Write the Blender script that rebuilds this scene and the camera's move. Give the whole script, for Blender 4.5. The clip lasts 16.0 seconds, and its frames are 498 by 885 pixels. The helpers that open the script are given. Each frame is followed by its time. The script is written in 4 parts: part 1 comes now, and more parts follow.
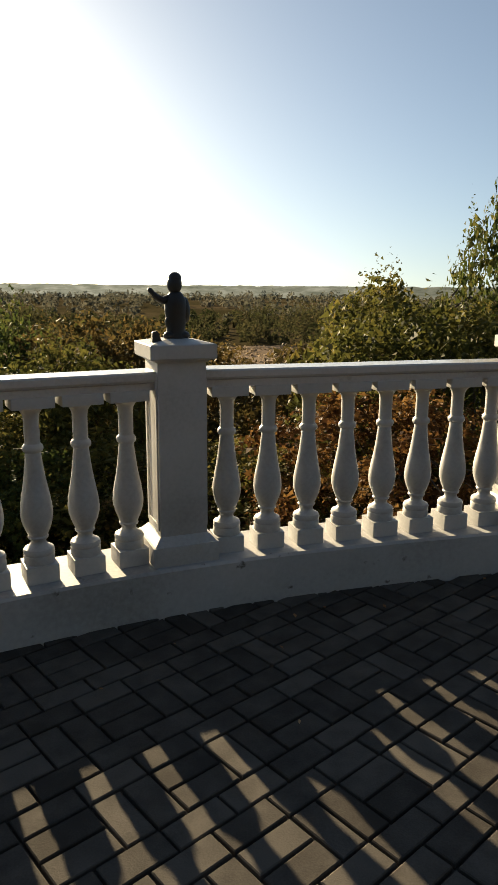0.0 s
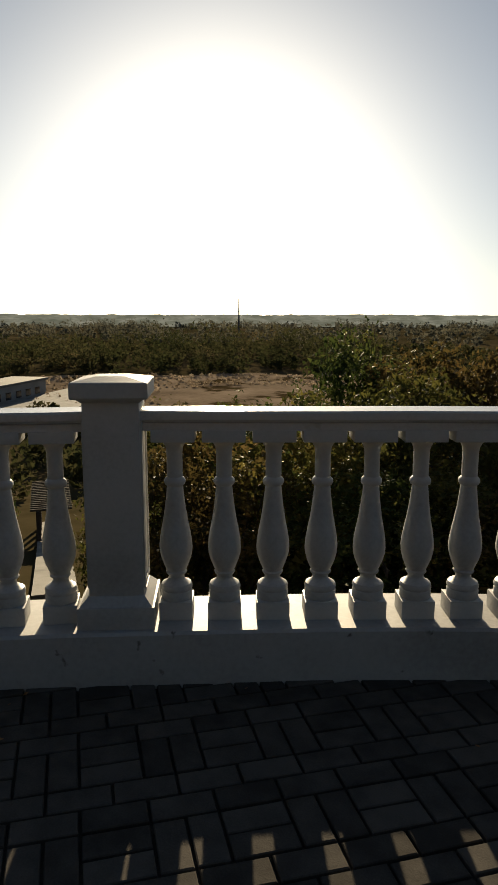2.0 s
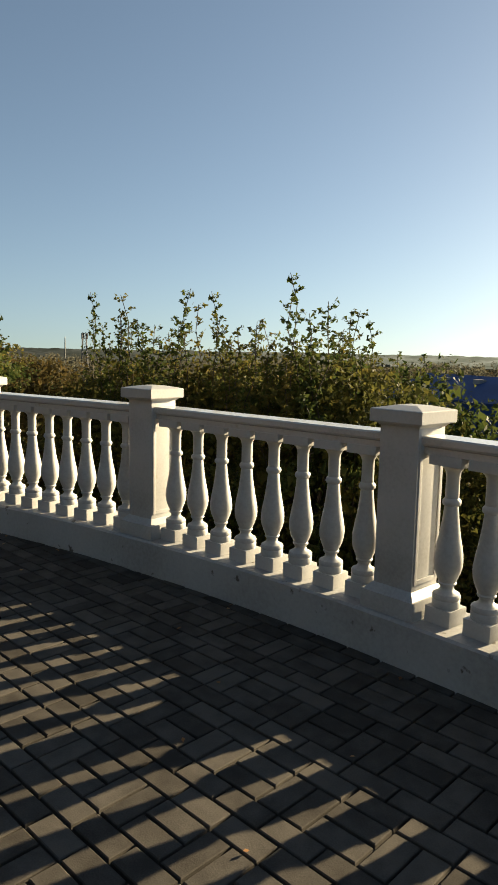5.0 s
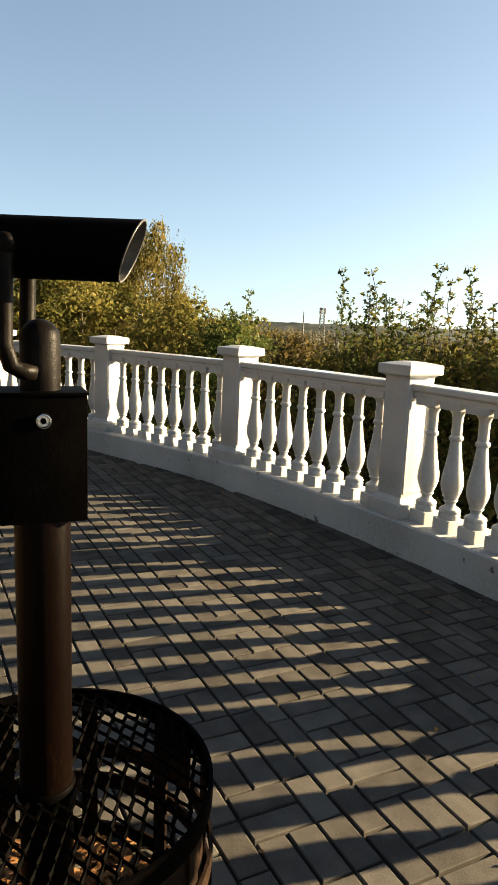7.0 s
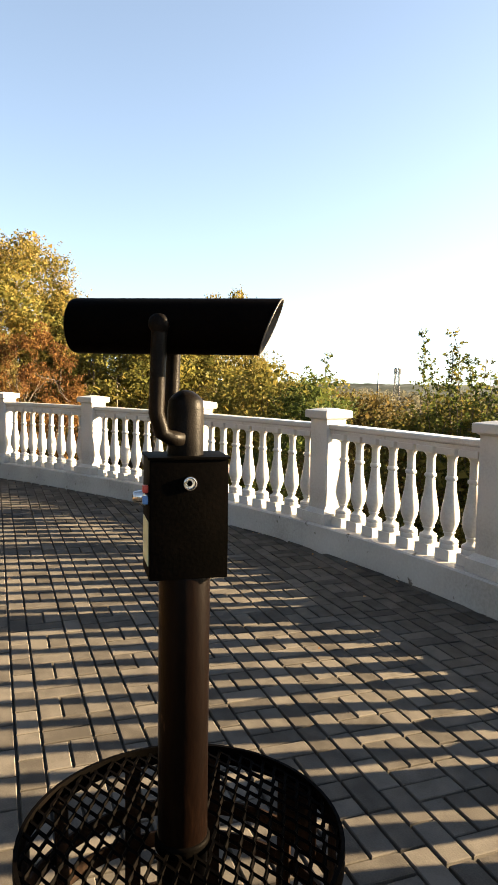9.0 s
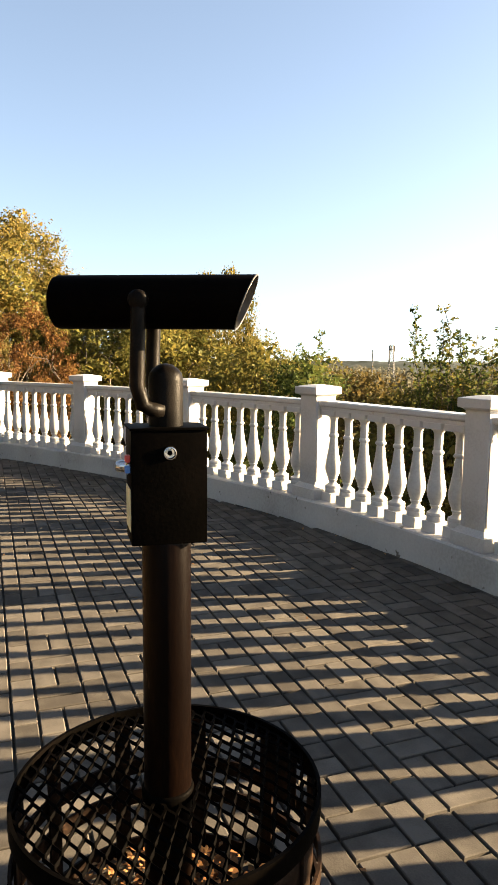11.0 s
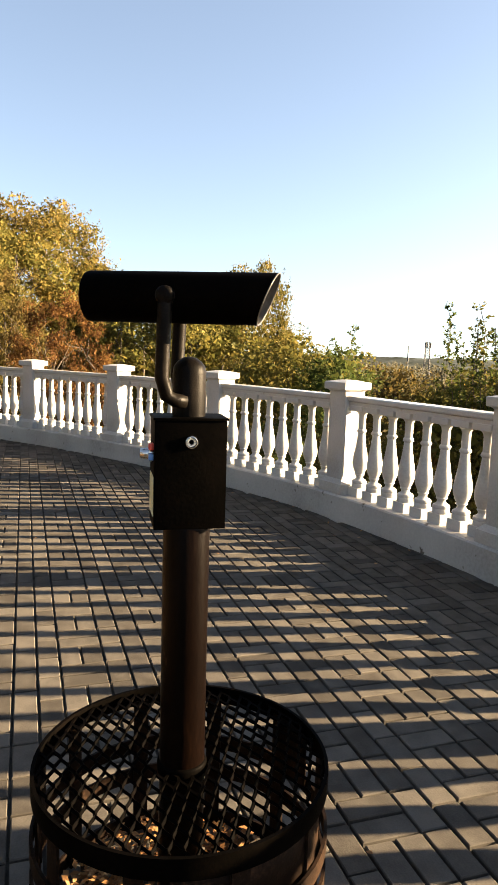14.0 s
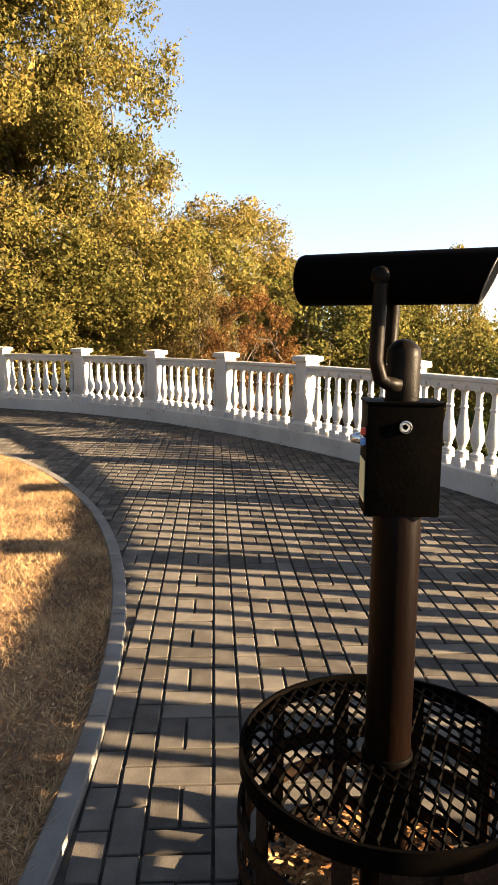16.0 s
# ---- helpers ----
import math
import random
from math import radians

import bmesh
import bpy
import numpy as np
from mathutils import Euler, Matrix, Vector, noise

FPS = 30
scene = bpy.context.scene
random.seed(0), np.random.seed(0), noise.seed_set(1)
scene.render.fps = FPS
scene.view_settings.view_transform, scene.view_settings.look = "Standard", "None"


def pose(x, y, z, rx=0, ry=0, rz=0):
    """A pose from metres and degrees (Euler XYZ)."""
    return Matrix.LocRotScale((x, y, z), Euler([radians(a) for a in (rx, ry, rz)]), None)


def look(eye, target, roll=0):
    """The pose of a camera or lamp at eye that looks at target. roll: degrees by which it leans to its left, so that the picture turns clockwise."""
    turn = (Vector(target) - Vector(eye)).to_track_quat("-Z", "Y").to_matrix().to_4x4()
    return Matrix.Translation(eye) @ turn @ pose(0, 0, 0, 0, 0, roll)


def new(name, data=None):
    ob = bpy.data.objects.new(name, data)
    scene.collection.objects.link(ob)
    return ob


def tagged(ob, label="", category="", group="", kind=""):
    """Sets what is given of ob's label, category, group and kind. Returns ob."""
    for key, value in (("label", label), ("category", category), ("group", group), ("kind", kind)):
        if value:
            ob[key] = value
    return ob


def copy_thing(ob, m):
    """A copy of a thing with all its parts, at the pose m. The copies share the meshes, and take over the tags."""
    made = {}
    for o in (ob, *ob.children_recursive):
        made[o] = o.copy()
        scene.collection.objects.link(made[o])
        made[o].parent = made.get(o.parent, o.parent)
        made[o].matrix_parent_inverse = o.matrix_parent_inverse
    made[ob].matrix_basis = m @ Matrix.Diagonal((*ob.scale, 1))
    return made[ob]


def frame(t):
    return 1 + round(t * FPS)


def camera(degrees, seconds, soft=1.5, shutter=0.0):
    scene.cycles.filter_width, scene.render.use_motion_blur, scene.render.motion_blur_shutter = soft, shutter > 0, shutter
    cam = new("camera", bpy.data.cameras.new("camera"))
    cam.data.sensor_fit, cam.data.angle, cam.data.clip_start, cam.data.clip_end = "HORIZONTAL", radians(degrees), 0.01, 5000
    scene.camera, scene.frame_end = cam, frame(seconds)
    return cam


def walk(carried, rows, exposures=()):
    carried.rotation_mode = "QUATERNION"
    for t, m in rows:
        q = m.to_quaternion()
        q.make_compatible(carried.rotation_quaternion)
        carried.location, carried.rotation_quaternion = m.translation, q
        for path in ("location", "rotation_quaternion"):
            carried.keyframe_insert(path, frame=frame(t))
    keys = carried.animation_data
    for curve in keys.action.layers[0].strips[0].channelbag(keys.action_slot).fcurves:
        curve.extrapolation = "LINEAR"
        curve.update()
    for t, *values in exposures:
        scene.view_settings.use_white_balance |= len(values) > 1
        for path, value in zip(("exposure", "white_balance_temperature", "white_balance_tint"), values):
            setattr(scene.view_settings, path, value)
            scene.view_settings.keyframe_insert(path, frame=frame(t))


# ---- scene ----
cam = camera(39.59, 16.0)
PATH = [
    (0.0, pose(-0.000, 0.000, 1.501, 77.05, -0.47, -0.00)),
    (0.5, pose(-0.057, 0.002, 1.506, 76.90, -0.40, 7.69)),
    (1.0, pose(-0.126, 0.017, 1.506, 77.61, -0.26, 13.75)),
    (1.5, pose(-0.186, 0.013, 1.511, 78.57, -0.80, 19.24)),
    (2.0, pose(-0.258, 0.011, 1.506, 79.36, -0.13, 27.25)),
    (2.5, pose(-0.315, 0.025, 1.502, 79.48, 0.62, 34.26)),
    (3.0, pose(-0.353, 0.031, 1.503, 80.09, 0.62, 43.62)),
    (5.3, pose(-0.309, 0.051, 1.510, 82.13, -1.26, 91.89)),
    (5.5, pose(-0.352, 0.049, 1.503, 81.91, -1.29, 95.58)),
    (6.0, pose(-0.364, 0.018, 1.500, 81.85, -1.59, 101.66)),
    (6.5, pose(-0.356, -0.030, 1.493, 81.11, -2.28, 104.11)),
    (7.0, pose(-0.343, -0.115, 1.495, 79.85, -2.19, 105.13)),
    (7.5, pose(-0.293, -0.190, 1.493, 82.12, -1.53, 108.59)),
    (8.0, pose(-0.256, -0.216, 1.492, 83.09, -1.12, 111.90)),
    (8.5, pose(-0.241, -0.217, 1.490, 83.33, -0.49, 113.69)),
    (9.0, pose(-0.224, -0.206, 1.504, 84.79, -0.93, 111.21)),
    (11.5, pose(-0.171, -0.122, 1.488, 82.06, -1.06, 110.74)),
    (12.0, pose(-0.170, -0.099, 1.484, 80.85, -1.73, 110.88)),
    (12.5, pose(-0.167, -0.095, 1.486, 80.91, -1.11, 111.74)),
    (13.0, pose(-0.145, -0.093, 1.495, 82.23, -1.07, 112.86)),
    (13.5, pose(-0.134, -0.092, 1.496, 82.15, -1.56, 112.58)),
    (14.0, pose(-0.125, -0.093, 1.498, 82.41, -1.78, 113.54)),
    (14.5, pose(-0.111, -0.093, 1.492, 82.19, -0.61, 116.13)),
    (15.0, pose(-0.098, -0.116, 1.488, 81.85, -1.12, 120.83)),
    (15.5, pose(-0.094, -0.142, 1.482, 81.54, -1.32, 124.67)),
    (16.0, pose(-0.104, -0.160, 1.478, 81.40, -0.53, 128.50)),
]
EXPOSURES = [(0.0, 1.30, 6400, 5), (1.0, 1.12, 6300, 5), (2.0, 0.38, 6200, 5), (3.0, 0.18, 6000, 3), (5.5, 1.80, 6500, 3), (7.0, 2.30, 6750, 5), (8.0, 2.74, 6900, 9), (9.0, 2.98, 6900, 9), (11.5, 2.8, 6900, 10), (12.5, 2.7, 6900, 10), (14.5, 2.9, 6950, 12), (16.0, 3.04, 6950, 14)]
walk(cam, PATH, EXPOSURES)

# ---- light ----
SUN_AZ, SUN_EL = 29.6, 14.4            # degrees left of +y, degrees up
sun_way = Vector((-math.sin(radians(SUN_AZ)) * math.cos(radians(SUN_EL)),
                  math.cos(radians(SUN_AZ)) * math.cos(radians(SUN_EL)), math.sin(radians(SUN_EL))))
world = bpy.data.worlds.new("world")
scene.world = world
world.use_nodes = True
sky = world.node_tree.nodes.new("ShaderNodeTexSky")
sky.sky_type, sky.sun_disc = "NISHITA", False
sky.sun_elevation, sky.sun_rotation = radians(SUN_EL), radians(-SUN_AZ)
sky.air_density, sky.dust_density, sky.ozone_density = 0.85, 1.05, 1.3
back = world.node_tree.nodes["Background"]
back.inputs["Strength"].default_value = 0.055
pale = world.node_tree.nodes.new("ShaderNodeHueSaturation")      # dusty, whitish autumn air
pale.inputs["Saturation"].default_value = 0.85
view = world.node_tree.nodes.new("ShaderNodeTexCoord")
lift = world.node_tree.nodes.new("ShaderNodeVectorMath")         # thick air hides the lowest degrees of the sky
lift.operation, lift.inputs[1].default_value = "ADD", (0, 0, 0.07)
world.node_tree.links.new(view.outputs["Generated"], lift.inputs[0])
world.node_tree.links.new(lift.outputs[0], sky.inputs["Vector"])
world.node_tree.links.new(sky.outputs[0], pale.inputs["Color"])
world.node_tree.links.new(pale.outputs[0], back.inputs["Color"])
sun = new("sun", bpy.data.lights.new("sun", "SUN"))
sun.data.energy, sun.data.angle, sun.data.color = 7.5, radians(0.55), (1.0, 0.77, 0.49)
sun.matrix_world = look(sun_way * 60, (0, 0, 0))


# ---- materials ----
def material(name, tones, scale=6.0, rough=0.6, metal=0.0, bump=0.2, fine=80.0, spots=None, per="", spec=0.5, stretch=(1, 1, 1), bump_m=0.004):
    """Two scales of noise over a colour ramp; spots: (colour, scale, threshold); per: 'object' or 'island' variation."""
    m = bpy.data.materials.new(name)
    m.use_nodes = True
    n, l = m.node_tree.nodes, m.node_tree.links
    shader = n["Principled BSDF"]
    place = n.new("ShaderNodeTexCoord")
    mapping = n.new("ShaderNodeMapping")
    mapping.inputs["Scale"].default_value = stretch
    where = place.outputs["Object"]
    if per == "object":
        spot, moved = n.new("ShaderNodeObjectInfo"), n.new("ShaderNodeVectorMath")
        l.new(where, moved.inputs[0])
        l.new(spot.outputs["Location"], moved.inputs[1])
        where = moved.outputs[0]
    l.new(where, mapping.inputs["Vector"])
    big = n.new("ShaderNodeTexNoise")
    big.inputs["Scale"].default_value, big.inputs["Detail"].default_value = scale, 6
    small = n.new("ShaderNodeTexNoise")
    small.inputs["Scale"].default_value, small.inputs["Detail"].default_value = fine, 4
    for tex in (big, small):
        l.new(mapping.outputs[0], tex.inputs["Vector"])
    mixed = n.new("ShaderNodeMath")
    mixed.operation = "MULTIPLY_ADD"
    l.new(small.outputs["Fac"], mixed.inputs[0])
    mixed.inputs[1].default_value = 0.45
    l.new(big.outputs["Fac"], mixed.inputs[2])
    out = mixed.outputs[0]
    if per:
        info = n.new("ShaderNodeObjectInfo" if per == "object" else "ShaderNodeNewGeometry")
        shift = n.new("ShaderNodeMath")
        shift.operation = "MULTIPLY_ADD"
        l.new(info.outputs["Random" if per == "object" else "Random Per Island"], shift.inputs[0])
        shift.inputs[1].default_value = 0.55
        l.new(out, shift.inputs[2])
        minus = n.new("ShaderNodeMath")
        minus.operation = "SUBTRACT"
        l.new(shift.outputs[0], minus.inputs[0])
        minus.inputs[1].default_value = 0.275
        out = minus.outputs[0]
    ramp = n.new("ShaderNodeValToRGB")
    while len(ramp.color_ramp.elements) < len(tones):
        ramp.color_ramp.elements.new(0.5)
    for i, tone in enumerate(tones):
        e = ramp.color_ramp.elements[i]
        e.position, e.color = 0.42 + 0.6 * i / max(1, len(tones) - 1), (*tone, 1)
    l.new(out, ramp.inputs[0])
    colour = ramp.outputs[0]
    if spots:
        speck = n.new("ShaderNodeTexNoise")
        speck.inputs["Scale"].default_value, speck.inputs["Detail"].default_value = spots[1], 5
        l.new(mapping.outputs[0], speck.inputs["Vector"])
        cut = n.new("ShaderNodeMapRange")
        cut.inputs["From Min"].default_value, cut.inputs["From Max"].default_value = spots[2], spots[2] + 0.06
        l.new(speck.outputs["Fac"], cut.inputs["Value"])
        mix = n.new("ShaderNodeMixRGB")
        mix.inputs["Color2"].default_value = (*spots[0], 1)
        l.new(cut.outputs[0], mix.inputs["Fac"])
        l.new(colour, mix.inputs["Color1"])
        colour = mix.outputs[0]
    l.new(colour, shader.inputs["Base Color"])
    shader.inputs["Roughness"].default_value, shader.inputs["Metallic"].default_value = rough, metal
    shader.inputs["Specular IOR Level"].default_value = spec
    if bump:
        b = n.new("ShaderNodeBump")
        b.inputs["Strength"].default_value, b.inputs["Distance"].default_value = bump, bump_m
        l.new(mixed.outputs[0], b.inputs["Height"])
        l.new(b.outputs[0], shader.inputs["Normal"])
    return m


def leaf_material(name, tones, through_light=0.4, spec=0.04, patch=0.7, mottle=0.38):
    """Leaves: colour varies leaf by leaf and bough by bough; light shines through."""
    m = bpy.data.materials.new(name)
    m.use_nodes = True
    n, l = m.node_tree.nodes, m.node_tree.links
    shader = n["Principled BSDF"]
    geo, info = n.new("ShaderNodeNewGeometry"), n.new("ShaderNodeObjectInfo")
    place = n.new("ShaderNodeTexCoord")
    tex = n.new("ShaderNodeTexNoise")
    tex.inputs["Scale"].default_value, tex.inputs["Detail"].default_value = patch, 4
    l.new(place.outputs["Object"], tex.inputs["Vector"])
    a = n.new("ShaderNodeMath")
    a.operation = "MULTIPLY_ADD"
    l.new(geo.outputs["Random Per Island"], a.inputs[0])
    a.inputs[1].default_value = mottle
    l.new(tex.outputs["Fac"], a.inputs[2])
    b = n.new("ShaderNodeMath")
    b.operation = "MULTIPLY_ADD"
    l.new(info.outputs["Random"], b.inputs[0])
    b.inputs[1].default_value = 0.25
    l.new(a.outputs[0], b.inputs[2])
    ramp = n.new("ShaderNodeValToRGB")
    while len(ramp.color_ramp.elements) < len(tones):
        ramp.color_ramp.elements.new(0.5)
    for i, tone in enumerate(tones):
        e = ramp.color_ramp.elements[i]
        e.position, e.color = 0.4 + 0.75 * i / max(1, len(tones) - 1), (*tone, 1)
    l.new(b.outputs[0], ramp.inputs[0])
    l.new(ramp.outputs[0], shader.inputs["Base Color"])
    shader.inputs["Roughness"].default_value = 0.55
    shader.inputs["Specular IOR Level"].default_value = spec
    thin = n.new("ShaderNodeBsdfTranslucent")
    l.new(ramp.outputs[0], thin.inputs["Color"])
    mix = n.new("ShaderNodeMixShader")
    mix.inputs[0].default_value = through_light
    l.new(shader.outputs[0], mix.inputs[1])
    l.new(thin.outputs[0], mix.inputs[2])
    l.new(mix.outputs[0], n["Material Output"].inputs["Surface"])
    return m


WHITE = material("white_masonry_paint", [(0.32, 0.312, 0.295), (0.43, 0.426, 0.413), (0.49, 0.486, 0.472)], 3.0, 0.5, 0, 0.25, 60, ((0.4, 0.37, 0.32), 9.0, 0.68))
WHITE_RAIL = material("white_rail_paint", [(0.36, 0.35, 0.335), (0.48, 0.475, 0.46), (0.54, 0.535, 0.525)], 3.0, 0.2, 0, 0.15, 60, ((0.42, 0.4, 0.36), 11.0, 0.7))
PLINTH = material("stained_white_plinth_paint", [(0.25, 0.245, 0.235), (0.37, 0.365, 0.355), (0.44, 0.435, 0.425)], 1.6, 0.6, 0, 0.35, 45, ((0.085, 0.07, 0.055), 12.0, 0.665))
BRICK = material("grey_concrete_paving_brick", [(0.047, 0.042, 0.036), (0.072, 0.065, 0.056), (0.102, 0.092, 0.079)], 9.0, 0.9, 0, 0.5, 160, None, "object", 0.06)
BRICK_REST = material("grey_concrete_paving", [(0.047, 0.042, 0.036), (0.072, 0.065, 0.056), (0.102, 0.092, 0.079)], 9.0, 0.9, 0, 0.5, 160, None, "island", 0.06)
JOINT = material("sand_in_paving_joints", [(0.014, 0.012, 0.0095), (0.035, 0.03, 0.023), (0.085, 0.071, 0.054)], 14.0, 0.95, 0, 0.6, 220)
KERB = material("grey_concrete_kerb", [(0.068, 0.064, 0.057), (0.105, 0.1, 0.09), (0.14, 0.133, 0.12)], 5.0, 0.85, 0, 0.4, 120)
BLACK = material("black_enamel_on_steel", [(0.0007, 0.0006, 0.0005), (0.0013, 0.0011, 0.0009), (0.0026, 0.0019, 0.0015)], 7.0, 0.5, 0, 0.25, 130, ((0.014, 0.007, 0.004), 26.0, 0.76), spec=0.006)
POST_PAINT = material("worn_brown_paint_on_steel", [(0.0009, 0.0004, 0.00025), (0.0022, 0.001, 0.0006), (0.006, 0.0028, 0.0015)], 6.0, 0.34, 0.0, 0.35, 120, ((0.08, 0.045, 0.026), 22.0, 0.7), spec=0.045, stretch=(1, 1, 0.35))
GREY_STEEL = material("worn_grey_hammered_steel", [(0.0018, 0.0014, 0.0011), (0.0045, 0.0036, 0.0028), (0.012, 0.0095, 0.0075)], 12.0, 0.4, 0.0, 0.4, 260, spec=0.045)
CHROME = material("chromed_lock_metal", [(0.5, 0.49, 0.47), (0.66, 0.65, 0.63)], 30, 0.22, 1.0, 0.05, 200)
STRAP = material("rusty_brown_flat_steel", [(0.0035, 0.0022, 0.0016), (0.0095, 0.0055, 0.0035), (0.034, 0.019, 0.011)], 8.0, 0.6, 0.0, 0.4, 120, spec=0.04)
STATUE = material("black_cast_figure", [(0.008, 0.008, 0.008), (0.02, 0.02, 0.019)], 20, 0.5, 0, 0.3, 150)
BARK = material("grey_brown_bark", [(0.025, 0.019, 0.014), (0.055, 0.042, 0.03), (0.095, 0.075, 0.056)], 5.0, 0.9, 0, 0.8, 40, stretch=(1, 1, 0.25), bump_m=0.02)
GRASS = material("dry_straw_grass", [(0.055, 0.031, 0.014), (0.2, 0.12, 0.053), (0.45, 0.3, 0.145)], 2.2, 0.9, 0, 0.8, 70, None, "island", bump_m=0.02)
SOIL = material("dry_lawn_soil", [(0.05, 0.028, 0.013), (0.15, 0.085, 0.039), (0.3, 0.185, 0.088)], 3.2, 0.95, 0, 0.9, 60, bump_m=0.03)
BLUE = material("blue_corrugated_steel", [(0.006, 0.022, 0.085), (0.009, 0.034, 0.125), (0.013, 0.048, 0.16)], 0.15, 0.6, 0, 0.1, 3.0, spec=0.15)
PALE_WALL = material("pale_rendered_wall", [(0.13, 0.13, 0.125), (0.19, 0.187, 0.18), (0.23, 0.226, 0.217)], 0.3, 0.8, 0, 0.1, 4.0)
GLASS = material("dark_window_glass", [(0.01, 0.012, 0.015), (0.02, 0.024, 0.03)], 1.0, 0.08, 0, 0, 5)
CONCRETE = material("weathered_pale_concrete", [(0.16, 0.152, 0.135), (0.23, 0.218, 0.195), (0.28, 0.268, 0.24)], 0.8, 0.9, 0, 0.3, 20, spec=0.1)
TIMBER = material("grey_weathered_timber", [(0.03, 0.025, 0.019), (0.055, 0.045, 0.036), (0.085, 0.072, 0.058)], 3.0, 0.85, 0, 0.3, 60, stretch=(1, 1, 0.2), spec=0.05)
DARK_STEEL = material("dark_mast_steel", [(0.022, 0.022, 0.022), (0.04, 0.04, 0.04)], 1, 0.6, 0, 0, 5)
OLIVE = leaf_material("olive_autumn_leaves", [(0.03, 0.036, 0.0095), (0.062, 0.065, 0.017), (0.108, 0.1, 0.025), (0.145, 0.118, 0.03)])
GREEN = leaf_material("green_autumn_leaves", [(0.018, 0.03, 0.0085), (0.038, 0.055, 0.015), (0.072, 0.086, 0.022), (0.11, 0.106, 0.028)])
RUST = leaf_material("rust_brown_autumn_leaves", [(0.032, 0.016, 0.007), (0.07, 0.033, 0.0125), (0.125, 0.064, 0.02), (0.18, 0.1, 0.031)])
OLIVE_GOLD = leaf_material("olive_gold_autumn_leaves", [(0.028, 0.03, 0.008), (0.063, 0.059, 0.015), (0.124, 0.099, 0.025), (0.18, 0.126, 0.034)])
BROWN = leaf_material("brown_olive_autumn_leaves", [(0.03, 0.026, 0.0095), (0.06, 0.048, 0.016), (0.095, 0.07, 0.023), (0.125, 0.085, 0.03)])
WOODS = leaf_material("far_woodland_leaves", [(0.022, 0.03, 0.012), (0.048, 0.052, 0.02), (0.085, 0.075, 0.034), (0.13, 0.1, 0.05)], 0.3, 0.0, 0.03, 0.22)
# leaf colours greyed and lightened to paint in the distance haze
HAZE_PALED_WOODS = leaf_material("haze_paled_woodland_leaves", [(0.07, 0.072, 0.05), (0.1, 0.098, 0.068), (0.14, 0.13, 0.092), (0.17, 0.15, 0.11)], 0.3, 0.0, 0.012, 0.15)


def ground_material():
    """Valley ground: dry scrub with pale reed fields and a grassy slope."""
    m = bpy.data.materials.new("valley_ground")
    m.use_nodes = True
    n, l = m.node_tree.nodes, m.node_tree.links
    shader = n["Principled BSDF"]
    place = n.new("ShaderNodeTexCoord")
    cols = []
    for sc, tones in ((0.012, [(0.028, 0.027, 0.012), (0.06, 0.05, 0.026), (0.13, 0.1, 0.06)]), (0.35, [(0.025, 0.021, 0.01), (0.045, 0.035, 0.018), (0.07, 0.055, 0.03)])):
        tex = n.new("ShaderNodeTexNoise")
        tex.inputs["Scale"].default_value, tex.inputs["Detail"].default_value = sc, 8
        l.new(place.outputs["Object"], tex.inputs["Vector"])
        ramp = n.new("ShaderNodeValToRGB")
        ramp.color_ramp.elements.new(0.5)
        for e, p, c in zip(ramp.color_ramp.elements, (0.35, 0.5, 0.68), tones):
            e.position, e.color = p, (*c, 1)
        l.new(tex.outputs["Fac"], ramp.inputs[0])
        cols.append(ramp.outputs[0])
    mix = n.new("ShaderNodeMixRGB")
    mix.inputs["Fac"].default_value = 0.5
    l.new(cols[0], mix.inputs["Color1"])
    l.new(cols[1], mix.inputs["Color2"])
    l.new(mix.outputs[0], shader.inputs["Base Color"])
    shader.inputs["Roughness"].default_value = 0.95
    shader.inputs["Specular IOR Level"].default_value = 0.0
    return m


GROUND = ground_material()
REEDS = material("pale_reed_field", [(0.11, 0.083, 0.057), (0.21, 0.162, 0.116), (0.3, 0.235, 0.172)], 0.06, 1.0, 0, 0.5, 0.9, ((0.05, 0.036, 0.018), 0.09, 0.57), spec=0.0, stretch=(1, 1, 1))


# ---- mesh helpers ----
def mesh_of(name, verts, faces, mat=None, smooth=False):
    me = bpy.data.meshes.new(name)
    me.from_pydata([tuple(v) for v in verts], [], [tuple(f) for f in faces])
    if mat:
        me.materials.append(mat)
    if smooth:
        me.polygons.foreach_set("use_smooth", [True] * len(me.polygons))
    me.update()
    return me


def quads_mesh(name, verts, mat):
    """Loose three- or four-cornered pieces from an array of shape (n, corners, 3)."""
    v = np.asarray(verts, dtype=np.float32)
    c = v.shape[1]
    v = v.reshape(-1, 3)
    k = len(v) // c
    me = bpy.data.meshes.new(name)
    me.vertices.add(len(v))
    me.vertices.foreach_set("co", v.ravel())
    me.loops.add(len(v))
    me.loops.foreach_set("vertex_index", np.arange(len(v), dtype=np.int32))
    me.polygons.add(k)
    me.polygons.foreach_set("loop_start", np.arange(0, c * k, c, dtype=np.int32))
    me.materials.append(mat)
    me.update()
    me.validate()
    return me


def bm_mesh(name, bm, mat, smooth=False):
    me = bpy.data.meshes.new(name)
    bmesh.ops.recalc_face_normals(bm, faces=bm.faces)
    bm.to_mesh(me)
    bm.free()
    me.materials.append(mat)
    if smooth:
        me.polygons.foreach_set("use_smooth", [True] * len(me.polygons))
        me.set_sharp_from_angle(angle=radians(38))
    return me


def thing(name, label, category, m=None, group="", kind=""):
    ob = new(name)
    ob.empty_display_size = 0.1
    if m is not None:
        ob.matrix_basis = m
    return tagged(ob, label, category, group, kind)


def part(name, data, parent, label="", m=None):
    ob = new(name, data)
    ob.parent = parent
    if m is not None:
